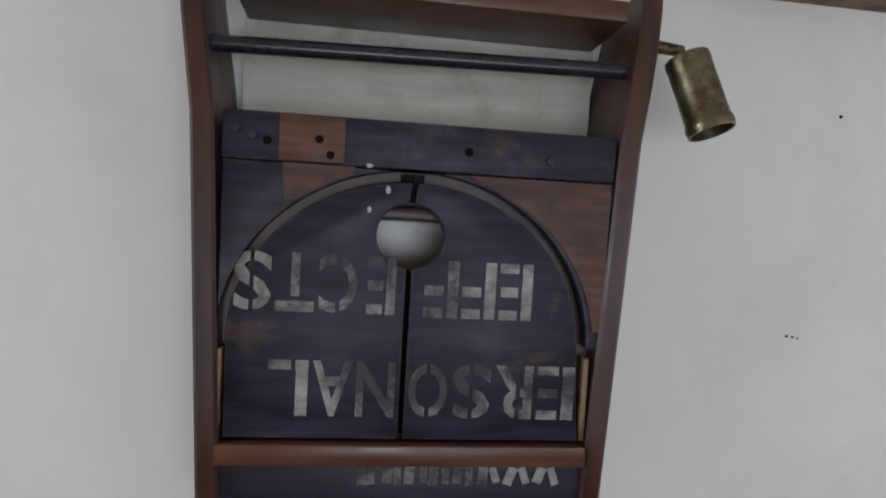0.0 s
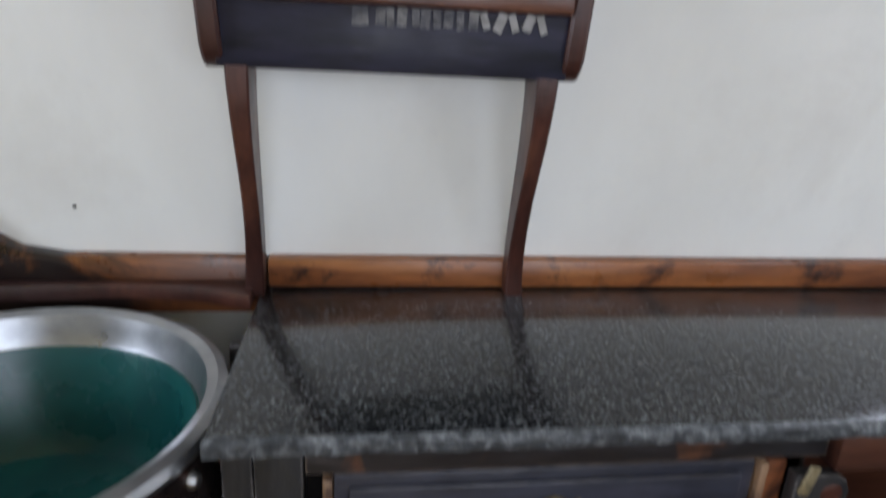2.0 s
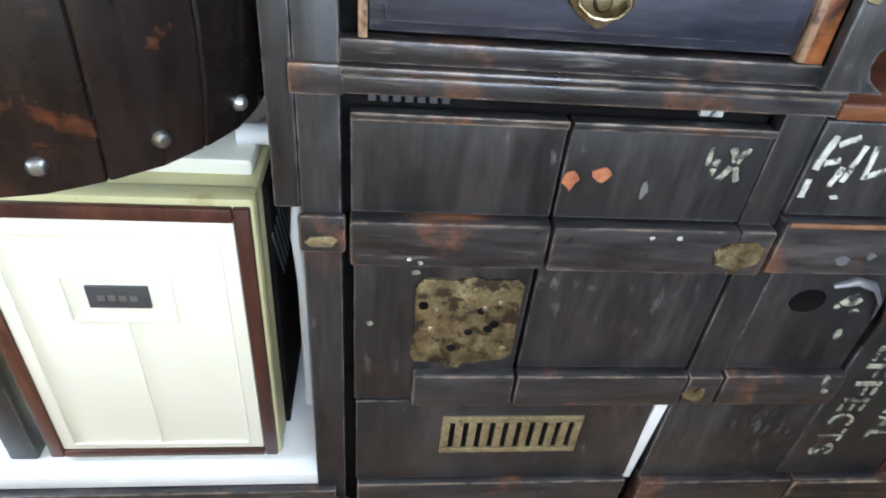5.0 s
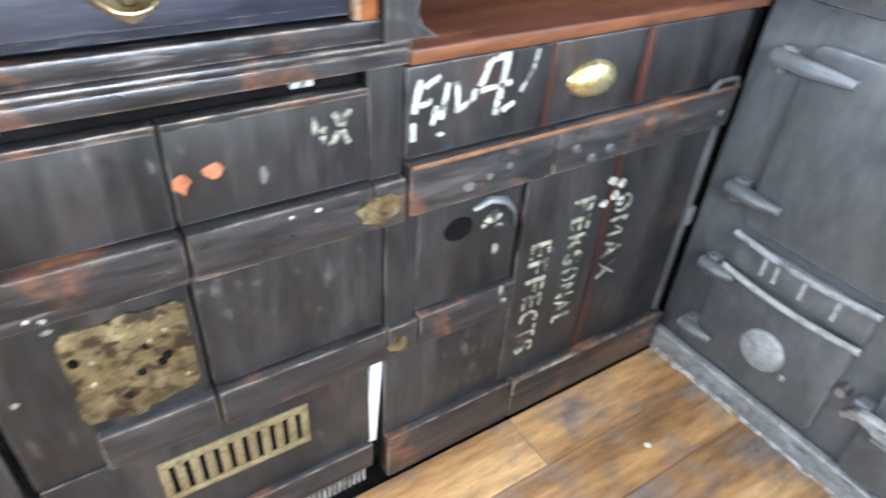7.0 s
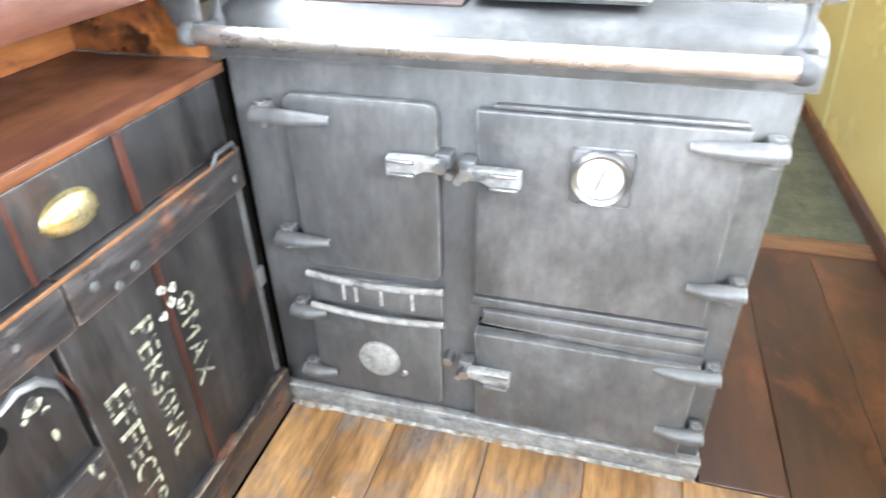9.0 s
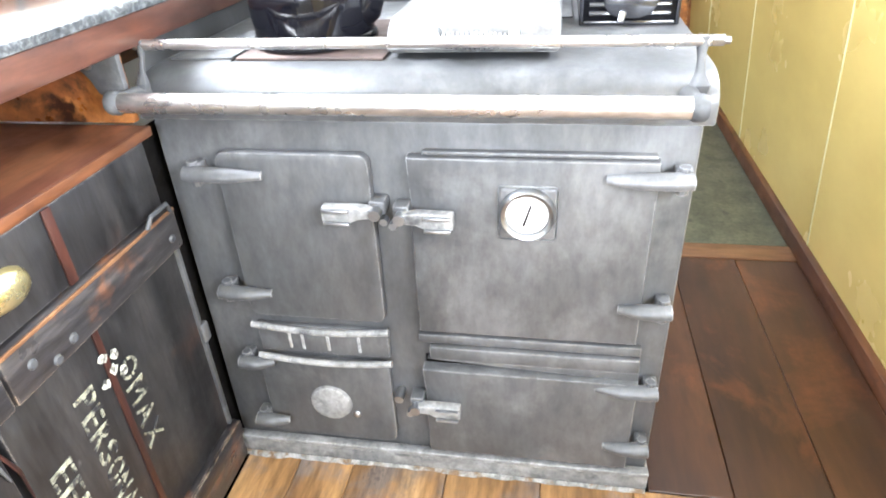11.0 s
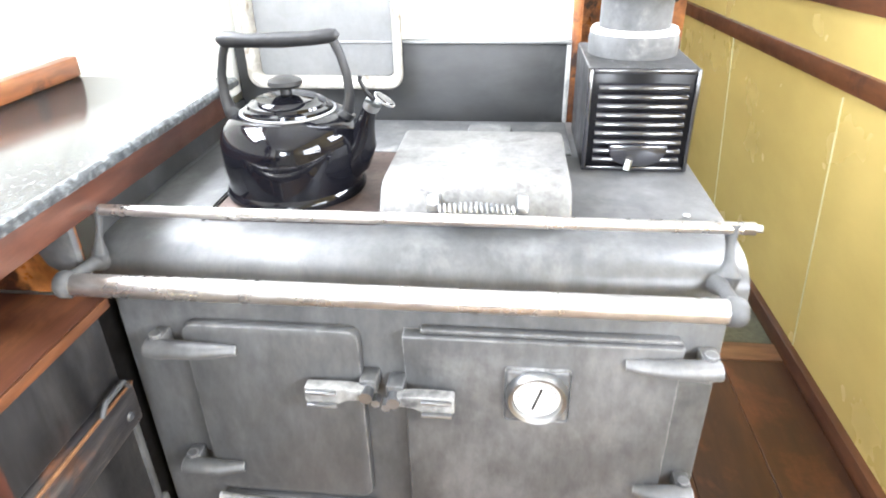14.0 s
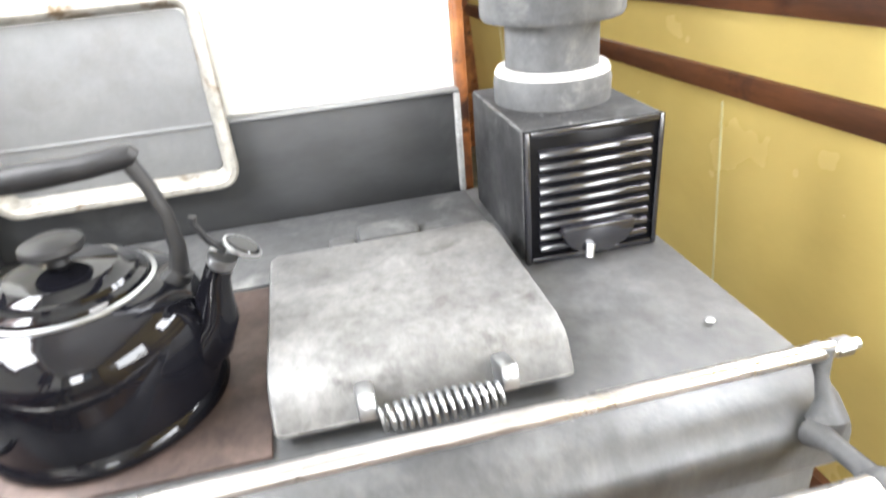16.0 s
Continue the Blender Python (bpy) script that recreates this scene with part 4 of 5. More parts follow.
part("post_foot", bx(0.520, 0.573, -0.010, -0.0025, 0.006, 0.075, 0.003), M["black_x"], dr)
part("apron", bx(0.568, 1.06, 0.0, 0.020, 0.876, 0.9155, 0.002), M["black_x"], dr, "dark apron with red brown wear")
part("stile", bx(1.008, 1.052, -0.001, 0.020, 0.600, 0.764, 0.003), M["black"], dr)
drawer = part("drawer", bx(0.592, 0.992, 0.004, 0.022, 0.792, 0.872, 0.003), M["plain_navy"], dr, "blue black drawer front")
part("bevel_panel", slab_of([(0.605, 0.802), (0.978, 0.802), (0.978, 0.860), (0.605, 0.860)], 0.006, Matrix.Translation((0, -0.001, 0)), 0.003), M["plain_navy"], drawer)
part("bare_edge", bx(0.583, 0.5915, -0.004, 0.020, 0.788, 0.873, 0.0015), M["rawwood"], dr, "bare pine drawer edge")
part("bare_edge", bx(0.9925, 1.0005, -0.004, 0.020, 0.788, 0.873, 0.0015), M["rawwood"], dr, "bare pine drawer edge")
part("bare_jamb", bx(1.0015, 1.0200, -0.001, 0.020, 0.786, 0.874, 0.001), M["orange"], dr)
hd = part("handle_plate", slab_of([(0.764, 0.829), (0.763, 0.837), (0.769, 0.843), (0.777, 0.839), (0.783, 0.843), (0.793, 0.847), (0.803, 0.843), (0.809, 0.839), (0.817, 0.843), (0.823, 0.837), (0.822, 0.829), (0.813, 0.820), (0.804, 0.814), (0.793, 0.808), (0.782, 0.814), (0.773, 0.820)], 0.003, Matrix.Translation((0, -0.0052, 0)), 0.0006), M["brass"], drawer, "shaped brass back plate")
part("bail", tube([(0.770, -0.008, 0.837), (0.771, -0.013, 0.829), (0.781, -0.017, 0.822), (0.793, -0.018, 0.820), (0.805, -0.017, 0.822), (0.815, -0.013, 0.829), (0.816, -0.008, 0.837)], 0.0019, 8), M["brass"], hd)
part("boss", lathe([(0, 0.006), (0.006, 0.005), (0.009, 0.0)], Matrix.Translation((0.793, -0.0052, 0.831)) @ Matrix.Rotation(radians(90), 4, "X"), 14), M["brass"], hd)
for z0, z1, out in ((0.765, 0.787, 0.004), (0.756, 0.765, 0.013), (0.737, 0.7555, 0.009)):
    part("moulding", bx(0.566, 1.055, -out, 0.018, z0, z1, 0.003), M["black_x"], dr)
for a, b, nm in ((0.576, 0.7895, "left"), (0.7935, 1.0065, "right")):
    d = part("door", bx(a, b, 0.000, 0.018, 0.603, 0.716, 0.002), M["black"], dr)
    part("top_bead", bx(a, b, -0.0035, -0.0004, 0.709, 0.717, 0.001), M["black_x"], d)
bm = None
for k in range(7):
    bm = bx(0.592 + 0.012 * k, 0.600 + 0.012 * k, 0.020, 0.028, 0.719, 0.733, 0.001, bm=bm)
part("vent_slats", bm, M["darkiron"], dr, "grey slats in the gap under the moulding")
part("cane_end", bx(0.93, 0.955, 0.02, 0.028, 0.719, 0.728, 0.001), M["chip"], dr)
for x, z, w, h, mm in ((0.803, 0.652, 0.021, 0.026, "rustspot"), (0.836, 0.659, 0.022, 0.020, "rustspot"), (0.885, 0.640, 0.009, 0.026, "tray"), (0.945, 0.680, 0.006, 0.030, "stencil_pale")):
    part("paint_flake", flake(x, z, w, h, -0.0013, seed=int(x * 997)), M[mm], dr)
for n_, (a, b) in enumerate((((0.962, 0.655), (0.988, 0.700)), ((0.984, 0.655), (0.966, 0.700)), ((0.952, 0.662), (0.955, 0.684)))):
    for u in range(2):
        p, q = (u + 0.05) / 2, (u + 0.8) / 2
        part("chalk_stroke", stroke((a[0] + (b[0] - a[0]) * p, a[1] + (b[1] - a[1]) * p), (a[0] + (b[0] - a[0]) * q, a[1] + (b[1] - a[1]) * q), 0.007, -0.0012, 3 * n_ + u), M["stencil_pale"], dr)
# the band, and the doors below it
part("band", bx(0.575, 0.791, -0.015, 0.018, 0.540, 0.600, 0.005), M["black_x"], dr)
part("band", bx(0.794, 1.008, -0.015, 0.018, 0.538, 0.600, 0.005), M["black_x"], dr)
part("band", bx(1.009, 1.052, -0.013, 0.018, 0.536, 0.599, 0.004), M["black_x"], dr)
part("clasp", flake(1.012, 0.566, 0.062, 0.046, -0.0172, 12, 5), M["dull_brass"], dr, "corroded brass clasp")
for x, z in ((0.906, 0.589), (0.937, 0.590), (0.640, 0.553), (0.652, 0.548)):
    part("paint_flake", flake(x, z, 0.007, 0.006, -0.0163, seed=int(x * 991)), M["chip"], dr)
part("panel", bx(0.579, 0.787, 0.003, 0.02, 0.299, 0.539, 0.002), M["black"], dr)
part("panel", bx(0.792, 1.026, 0.002, 0.02, 0.362, 0.537, 0.002), M["black"], dr)
lockp = part("lock_plate", slab_of([(0.655, 0.376), (0.690, 0.374), (0.695, 0.366), (0.712, 0.365), (0.718, 0.374), (0.730, 0.372), (0.745, 0.378), (0.772, 0.380), (0.779, 0.392), (0.779, 0.505), (0.770, 0.514), (0.735, 0.512), (0.720, 0.517), (0.700, 0.511), (0.658, 0.513), (0.650, 0.500), (0.652, 0.44), (0.649, 0.39)], 0.005, Matrix.Translation((0, -0.0015, 0)), 0.001), M["dull_brass"], dr, "large corroded brass lock plate")
for k in range(16):
    rr = random.Random(k)
    part("stud", lathe([(0, 0.003), (0.003 + 0.003 * rr.random(), 0.002), (0.006, 0)], Matrix.Translation((rr.uniform(0.66, 0.77), -0.0015, rr.uniform(0.385, 0.505))) @ Matrix.Rotation(radians(90), 4, "X"), 8), M["dull_brass" if k % 3 else "gap"], lockp)
for x, z in ((0.650, 0.520), (0.598, 0.440)):
    part("paint_flake", flake(x, z, 0.012, 0.008, 0.0015, seed=int(x * 991)), M["stencil_pale"], dr)
part("lower_band", bx(0.655, 0.789, -0.012, 0.018, 0.300, 0.358, 0.005), M["black_x"], dr)
part("lower_band", bx(0.792, 1.028, -0.012, 0.018, 0.298, 0.358, 0.005), M["black_x"], dr)
part("lower_panel", bx(0.582, 1.004, 0.000, 0.02, 0.116, 0.297, 0.002), M["black"], dr)
grille = part("vent_grille", bx(0.702, 0.905, -0.0045, -0.0002, 0.186, 0.196, 0.0008, bm=bx(0.702, 0.905, -0.0045, -0.0002, 0.254, 0.266, 0.0008)), M["grille_brass"], dr, "brass ventilation grille with upright slots")
for k in range(11):
    x = 0.702 + 0.0191 * k
    part("bar", bx(x, x + 0.0115, -0.0042, -0.0003, 0.1965, 0.2535, 0.0006), M["grille_brass"], grille)
# Near-black sheet, the shade behind the slots put into its colour.
part("grille_shade", bx(0.703, 0.904, -0.0012, -0.0001, 0.197, 0.253), M["gap"], grille)
part("bottom_rail", bx(0.584, 1.004, -0.010, 0.02, 0.058, 0.114, 0.004), M["black_x"], dr)
for k in range(22):
    part("louvre", bx(0.80 + 0.009 * k, 0.805 + 0.009 * k, 0.0, 0.02, 0.012, 0.05, 0.0008), M["ash"], dr)
part("white_liner", bx(1.0055, 1.024, 0.006, 0.02, 0.10, 0.296, 0.001, m=Matrix.Rotation(0.06, 4, "Y")), M["white"], dr, "white painted liner showing through a gap")

# ---- sea chest under the open shelf ----
ch = thing("sea_chest", "black sea chest with worn battens and flaking cream stencil letters", "chest", (1.37, 0.15, 0.0))
# Body takes the same near black: shade behind the chest boards as colour.
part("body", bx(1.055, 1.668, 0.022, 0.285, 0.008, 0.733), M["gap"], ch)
part("top_board", bx(1.053, 1.688, -0.008, 0.285, 0.735, 0.753, 0.004), M["red_x"], ch, "red brown shelf board")
part("top_nosing", bx(1.054, 1.687, -0.0125, -0.0085, 0.7365, 0.7525, 0.0015), M["trim"], ch, "worn brown front edge")
part("lid_front", bx(1.056, 1.268, 0.0, 0.021, 0.615, 0.730, 0.003), M["black"], ch)
part("lid_front", bx(1.271, 1.674, 0.0, 0.021, 0.615, 0.730, 0.003), M["black"], ch)
part("batten", bx(1.440, 1.456, -0.004, -0.0003, 0.616, 0.729, 0.001), M["red"], ch, "thin rust red batten")
part("joint_strip", bx(1.2665, 1.2745, -0.0025, -0.0003, 0.616, 0.729, 0.001), M["red"], ch)
cup = part("cup_pull", lathe([(0.0, 0.021), (0.012, 0.020), (0.023, 0.014), (0.029, 0.004), (0.030, 0.0)], Matrix.Translation((1.345, -0.0004, 0.672)) @ Matrix.Rotation(radians(90), 4, "X") @ Matrix.Diagonal((1.45, 0.86, 1, 1)), 32), M["brass_cup"], ch, "pale brass cup pull")
strokes = (((1.066, 0.625), (1.066, 0.648), 0.006), ((1.066, 0.660), (1.074, 0.700), 0.007), ((1.074, 0.668), (1.090, 0.672), 0.006), ((1.080, 0.690), (1.100, 0.700), 0.006), ((1.092, 0.640), (1.098, 0.664), 0.006), ((1.104, 0.646), (1.112, 0.690), 0.005),
           ((1.128, 0.650), (1.124, 0.690), 0.005), ((1.128, 0.652), (1.146, 0.662), 0.006), ((1.148, 0.660), (1.152, 0.676), 0.006), ((1.158, 0.678), (1.172, 0.708), 0.007), ((1.174, 0.708), (1.200, 0.712), 0.006), ((1.186, 0.636), (1.196, 0.708), 0.007),
           ((1.160, 0.672), (1.206, 0.676), 0.006), ((1.196, 0.640), (1.214, 0.648), 0.006), ((1.222, 0.660), (1.240, 0.690), 0.003), ((1.240, 0.690), (1.244, 0.712), 0.003))
for k, (a, b, w) in enumerate(strokes):
    part("paint_stroke", stroke((a[0], a[1] + 0.014), (b[0], b[1] + 0.014), w * 1.2, -0.0012, k), M["chip"], ch)
for x, z, w, h in ((1.105, 0.640, 0.012, 0.006), (1.178, 0.570, 0.014, 0.010), (1.145, 0.563, 0.02, 0.014), (1.074, 0.524, 0.012, 0.006), (1.21, 0.578, 0.010, 0.010)):
    part("paint_flake", flake(x, z, w, h, -0.0012 if z > 0.6 else -0.0155 if z > 0.53 else 0.0, seed=int(x * 983)), M["chip" if z > 0.6 else "tray"], ch)
part("band", bx(1.057, 1.288, -0.014, 0.02, 0.540, 0.612, 0.005), M["black_x"], ch, "worn batten, bare wood on its upper edge")
part("band", bx(1.291, 1.682, -0.014, 0.02, 0.540, 0.612, 0.005), M["black_x"], ch, "worn batten, bare wood on its upper edge")
part("band_edge", bx(1.060, 1.680, -0.0155, -0.012, 0.6075, 0.6132, 0.001), M["plank"], ch, "bare worn edge")
part("hasp", tube([(1.602, -0.016, 0.612), (1.612, -0.02, 0.630), (1.656, -0.02, 0.630), (1.668, -0.016, 0.612)], 0.004, 8), M["darkiron"], ch)
for x, z in ((1.655, 0.566), (1.40, 0.56), (1.365, 0.552), (1.33, 0.575)):
    part("stud", lathe([(0, 0.004), (0.006, 0.003), (0.008, 0)], Matrix.Translation((x, -0.014, z)) @ Matrix.Rotation(radians(90), 4, "X"), 10), M["darkiron"], ch)
part("stile", bx(1.029, 1.078, -0.002, 0.02, 0.300, 0.539, 0.002), M["black"], ch)
part("centre_panel", bx(1.081, 1.252, 0.0015, 0.021, 0.362, 0.539, 0.002), M["black"], ch)
# Flat near-black disc; the depth of the hole is painted as shade.
part("finger_hole", lathe([(0, 0.0010), (0.020, 0.0010), (0.0225, 0.0016), (0.024, 0)], Matrix.Translation((1.146, 0.0015, 0.486)) @ Matrix.Rotation(radians(90), 4, "X") @ Matrix.Diagonal((1, 0.8, 1, 1)), 24), M["gap"], ch, "dark round finger hole")
part("iron_arc", tube([(1.168, -0.001, 0.512), (1.195, -0.002, 0.522), (1.222, -0.002, 0.514), (1.241, -0.002, 0.49), (1.247, -0.001, 0.46)], [0.003, 0.006, 0.008, 0.007, 0.003], 8, None, 0.4), M["tray"], ch, "curved pale scar")
part("red_scar", tube([(1.250, -0.001, 0.50), (1.262, -0.001, 0.46), (1.262, -0.001, 0.41)], [0.004, 0.007, 0.004], 8, None, 0.3), M["red"], ch)
for x, z, w, h in ((1.206, 0.488, 0.032, 0.026), (1.218, 0.470, 0.014, 0.010), (1.190, 0.478, 0.010, 0.008), (1.215, 0.430, 0.010, 0.022), (1.228, 0.350, 0.010, 0.030), (1.235, 0.330, 0.014, 0.012)):
    part("paint_flake", flake(x, z, w, h, 0.0 if z > 0.36 else -0.0135, seed=int(x * 977)), M["stencil_pale"], ch)
part("lower_band", bx(1.030, 1.078, -0.012, 0.02, 0.300, 0.357, 0.004), M["black_x"], ch)
part("lower_band", bx(1.081, 1.258, -0.013, 0.02, 0.300, 0.360, 0.005), M["black_x"], ch)
part("rosette", flake(1.046, 0.325, 0.034, 0.034, -0.0135, 10, 3), M["dull_brass"], ch)
part("lower_panel", bx(1.030, 1.262, 0.001, 0.021, 0.112, 0.299, 0.002), M["black"], ch)
part("front_panel", bx(1.263, 1.670, 0.0005, 0.021, 0.112, 0.539, 0.002), M["black"], ch)
part("batten", bx(1.440, 1.452, -0.003, 0.0003, 0.113, 0.538, 0.001), M["red"], ch, "thin rust red batten")
part("corner_iron", bx(1.668, 1.677, -0.006, 0.02, 0.115, 0.538, 0.001), M["cast"], ch, "worn iron corner strip")
# Added dark sheet that paints the shade in the gap beside the range.
part("gap_shade_filler", bx(1.6785, 1.86, 0.022, 0.034, 0.006, 0.733), M["gap"], ch)
part("corner_hinge", bx(1.668, 1.688, -0.010, 0.0, 0.330, 0.370, 0.003), M["tray"], ch)
part("foot_rail", bx(1.030, 1.286, -0.013, 0.02, 0.006, 0.110, 0.005), M["black_x"], ch)
part("foot_rail", bx(1.289, 1.690, -0.013, 0.02, 0.006, 0.110, 0.005), M["black_x"], ch)
part("foot_step", bx(1.289, 1.690, -0.017, -0.0125, 0.070, 0.108, 0.003), M["black_x"], ch)


def chest_text(text, x0, z_top, length, height):
    """Stencil lettering that reads downwards, its tops towards the stove, a bridge cut through each letter."""
    pitch = length / (len(text) - 0.22)
    for k, c in enumerate(text):
        m = Matrix.Translation((x0, -0.0006, z_top - k * pitch)) @ Matrix.Rotation(radians(90), 4, "X") @ Matrix.Rotation(radians(-90), 4, "Z")
        cw = pitch * 0.78
        lettering(c, height, cw, m, M["stencil_pale"], ch, depth=0.0009, bridge=(1, height * (0.5 if c not in "AR" else 0.3), height * 0.06) if c in "OSCNXL" else (0, cw * 0.40, cw * 0.07), bold=0.0)


chest_text("EFFECTS", 1.290, 0.408, 0.245, 0.040)
chest_text("PERSONAL", 1.368, 0.468, 0.272, 0.040)
chest_text("OMAX", 1.462, 0.452, 0.178, 0.040)
for k, (x, z) in enumerate(((1.440, 0.488), (1.463, 0.478), (1.452, 0.458), (1.430, 0.448), (1.470, 0.442))):
    part("paint_flake", flake(x, z, 0.018, 0.018, -0.0040, 10, k), M["chip"], ch)

# ---- open shelf under the worktop ----
sh = thing("open_shelf", "open wooden shelf under the worktop with a shaped black bracket", "shelf", (1.37, 0.15, 0.745))
part("back_board", bx(1.056, 2.17, 0.262, 0.285, 0.7535, 0.915), M["orange"], sh, "orange varnished back board")
part("end_board", bx(1.0525, 1.056, 0.02, 0.262, 0.7535, 0.915), M["black"], sh)
part("front_rail", bx(1.0605, 2.17, -0.014, 0.010, 0.868, 0.915, 0.003), M["red_x"], sh, "reddish rail under the granite")
part("inner_end", bx(1.690, 1.706, 0.016, 0.262, 0.7535, 0.868, 0.002), M["orange"], sh)
o = [(1.0215, 0.766), (1.085, 0.766), (1.075, 0.772), (1.064, 0.780), (1.058, 0.792), (1.060, 0.806), (1.069, 0.818), (1.077, 0.832), (1.079, 0.848), (1.073, 0.862), (1.062, 0.8675), (1.0215, 0.8675), (1.0215, 0.80)]
part("bracket", slab_of(o, 0.014, Matrix.Translation((0, -0.0165, 0)), 0.001), M["black"], sh, "scroll cut black bracket")
part("bracket_hole", lathe([(0, 0.0012), (0.0095, 0.0010), (0.0115, 0)], Matrix.Translation((1.061, -0.0166, 0.846)) @ Matrix.Rotation(radians(90), 4, "X"), 18), M["red"], sh)
part("catch", bx(1.026, 1.038, -0.0205, -0.0167, 0.848, 0.880, 0.002, m=Matrix.Rotation(0.25, 4, "Y")), M["grille_brass"], sh, "pale metal cupboard catch")

# ---- solid fuel range ----
st = thing("range_cooker", "blackleaded cast iron solid fuel range with steel rails", "stove", (2.0, -0.42, 0.0))
SF = 1.715
part("body", bx(SF, 2.275, -0.842, 0.002, 0.045, 0.755, 0.008), M["iron"], st)
part("plinth", bx(SF - 0.012, 2.27, -0.848, 0.006, 0.0, 0.044, 0.006), M["dusty"], st)
part("plinth_lip", bx(SF - 0.022, SF - 0.001, -0.846, 0.004, 0.0455, 0.058, 0.004), M["dusty"], st)
rnd = random.Random(11)
edge_pts = [(-0.845 + 0.845 * k / 40, 0.006 + 0.010 * rnd.random() * (0.4 + 0.6 * k / 40)) for k in range(41)]
ash = thing("ash_dust", "thin line of pale ash dust along the foot of the range", "ash", (1.69, -0.42, 0.0), kind="stuff")
own = bmesh.new()
low = [own.verts.new((1.7025 - w, y, 0.0006)) for y, w in edge_pts]
high = [own.verts.new((1.7028, y, 0.004)) for y, w in edge_pts]
for k in range(40):
    own.faces.new((low[k], low[k + 1], high[k + 1], high[k]))
part("dust_line", own, M["ash"], ash)
# hob with a rolled front
prof = [(2.275, 0.757), (2.275, 0.826), (1.768, 0.826), (1.742, 0.823), (1.722, 0.816), (1.707, 0.803), (1.702, 0.796), (1.700, 0.788), (1.699, 0.757)]
part("hob", slab_of(prof, 0.862, Matrix.Translation((0, -0.852, 0)), 0.004), M["iron"], st, "worn iron hob with a rolled front edge")
part("left_flange", bx(1.790, 2.255, -0.118, -0.010, 0.8262, 0.8300, 0.0012), M["cast"], st)
part("flange_joint", bx(1.780, 2.255, -0.124, -0.1205, 0.8262, 0.8275), M["gap"], st)
part("hotplate", bx(1.782, 2.065, -0.372, -0.128, 0.8262, 0.8312, 0.002), M["rust"], st, "rusty brown hotplate")
part("rear_plate", bx(2.075, 2.262, -0.66, -0.126, 0.8262, 0.8292, 0.001), M["cast"], st)
part("screw", lathe([(0, 0.002), (0.004, 0.0016), (0.0055, 0)], Matrix.Translation((1.835, -0.80, 0.83)), 12), M["steel"], st)


# round cornered doors on the front
def door_plate(name, y0, y1, z0, z1, out, label, turn=None, r=0.018, mat="iron"):
    pts = arc(y1 - r, z1 - r, r, 0, 90, 5) + arc(y0 + r, z1 - r, r, 90, 180, 5) + arc(y0 + r, z0 + r, r, 180, 270, 5) + arc(y1 - r, z0 + r, r, 270, 360, 5)
    m = Matrix.Translation((SF - out, 0, 0)) @ Matrix.Rotation(radians(-90), 4, "Z") @ Matrix.Diagonal((-1, 1, 1, 1))
    bm = slab_of(pts, out - 0.0005, m, 0.004)
    if turn:
        bm.transform(turn)
    return part(name, bm, M[mat], st, label)


fd = door_plate("fire_door", -0.355, -0.100, 0.384, 0.706, 0.020, "firebox door, shut")


def dished_door(name, y0, y1, z0, z1, out, label, turn=None):
    """A cast door whose face is dished towards the catch near its upper hinge-free corner."""
    own = bmesh.new()
    d = min(0.085, (z1 - z0) * 0.36)
    shape = [(y1, z1, out), (y1, z1 - d, out * 0.35), (y1, z1 - d * 1.45, out), (y1, z0, out), (y0, z0, out), (y0, z1, out)]
    front = [own.verts.new((SF - o, y, z)) for y, z, o in shape]
    back = [own.verts.new((SF - 0.0005, y, z)) for y, z, o in shape]
    inner = own.verts.new((SF - out, y1 - d * 0.62, z1 - d * 0.95))
    own.faces.new((front[0], front[1], inner))
    own.faces.new((front[1], front[2], inner))
    own.faces.new((front[0], inner, front[2], front[3], front[4], front[5]))
    own.faces.new(back)
    for k in range(6):
        own.faces.new((front[k], front[(k + 1) % 6], back[(k + 1) % 6], back[k]))
    bmesh.ops.recalc_face_normals(own, faces=own.faces)
    rim_edges = [e for e in own.edges if {front.index(v) if v in front else -1 for v in e.verts} in ({5, 0}, {3, 4}, {4, 5}, {2, 3})]
    bmesh.ops.bevel(own, geom=rim_edges, offset=0.005, segments=2, affect="EDGES", profile=0.5)
    if turn:
        own.transform(turn)
    return part(name, own, M["iron"], st, label)


od = dished_door("oven_door", -0.788, -0.416, 0.372, 0.704, 0.022, "oven door with a thermometer, shut")
part("oven_top_lip", bx(SF - 0.016, SF - 0.0005, -0.784, -0.440, 0.7055, 0.7125, 0.003), M["iron"], od)
part("oven_ledge", bx(SF - 0.022, SF - 0.0004, -0.800, -0.430, 0.308, 0.338, 0.006), M["iron"], st)
part("ledge_lip", bx(SF - 0.014, SF - 0.0004, -0.800, -0.410, 0.340, 0.360, 0.004), M["iron"], st)
bd = dished_door("lower_door", -0.800, -0.418, 0.072, 0.292, 0.024, "lower oven door, slightly ajar at the top", Matrix.Translation((SF, 0, 0.072)) @ Matrix.Rotation(radians(-2.0), 4, "Y") @ Matrix.Translation((-SF, 0, -0.072)))
part("ledge_skirt", slab_of([(0.80, 0.3085), (0.80, 0.288), (0.72, 0.292), (0.425, 0.3078)], 0.012, Matrix.Translation((SF - 0.019, 0, 0)) @ Matrix.Rotation(radians(-90), 4, "Z"), 0.001), M["iron"], st)
# Near-black sheet standing in for the shade in the open gap above the door.
part("door_gap_shade", bx(SF - 0.004, SF - 0.0003, -0.79, -0.42, 0.286, 0.305), M["gap"], st)
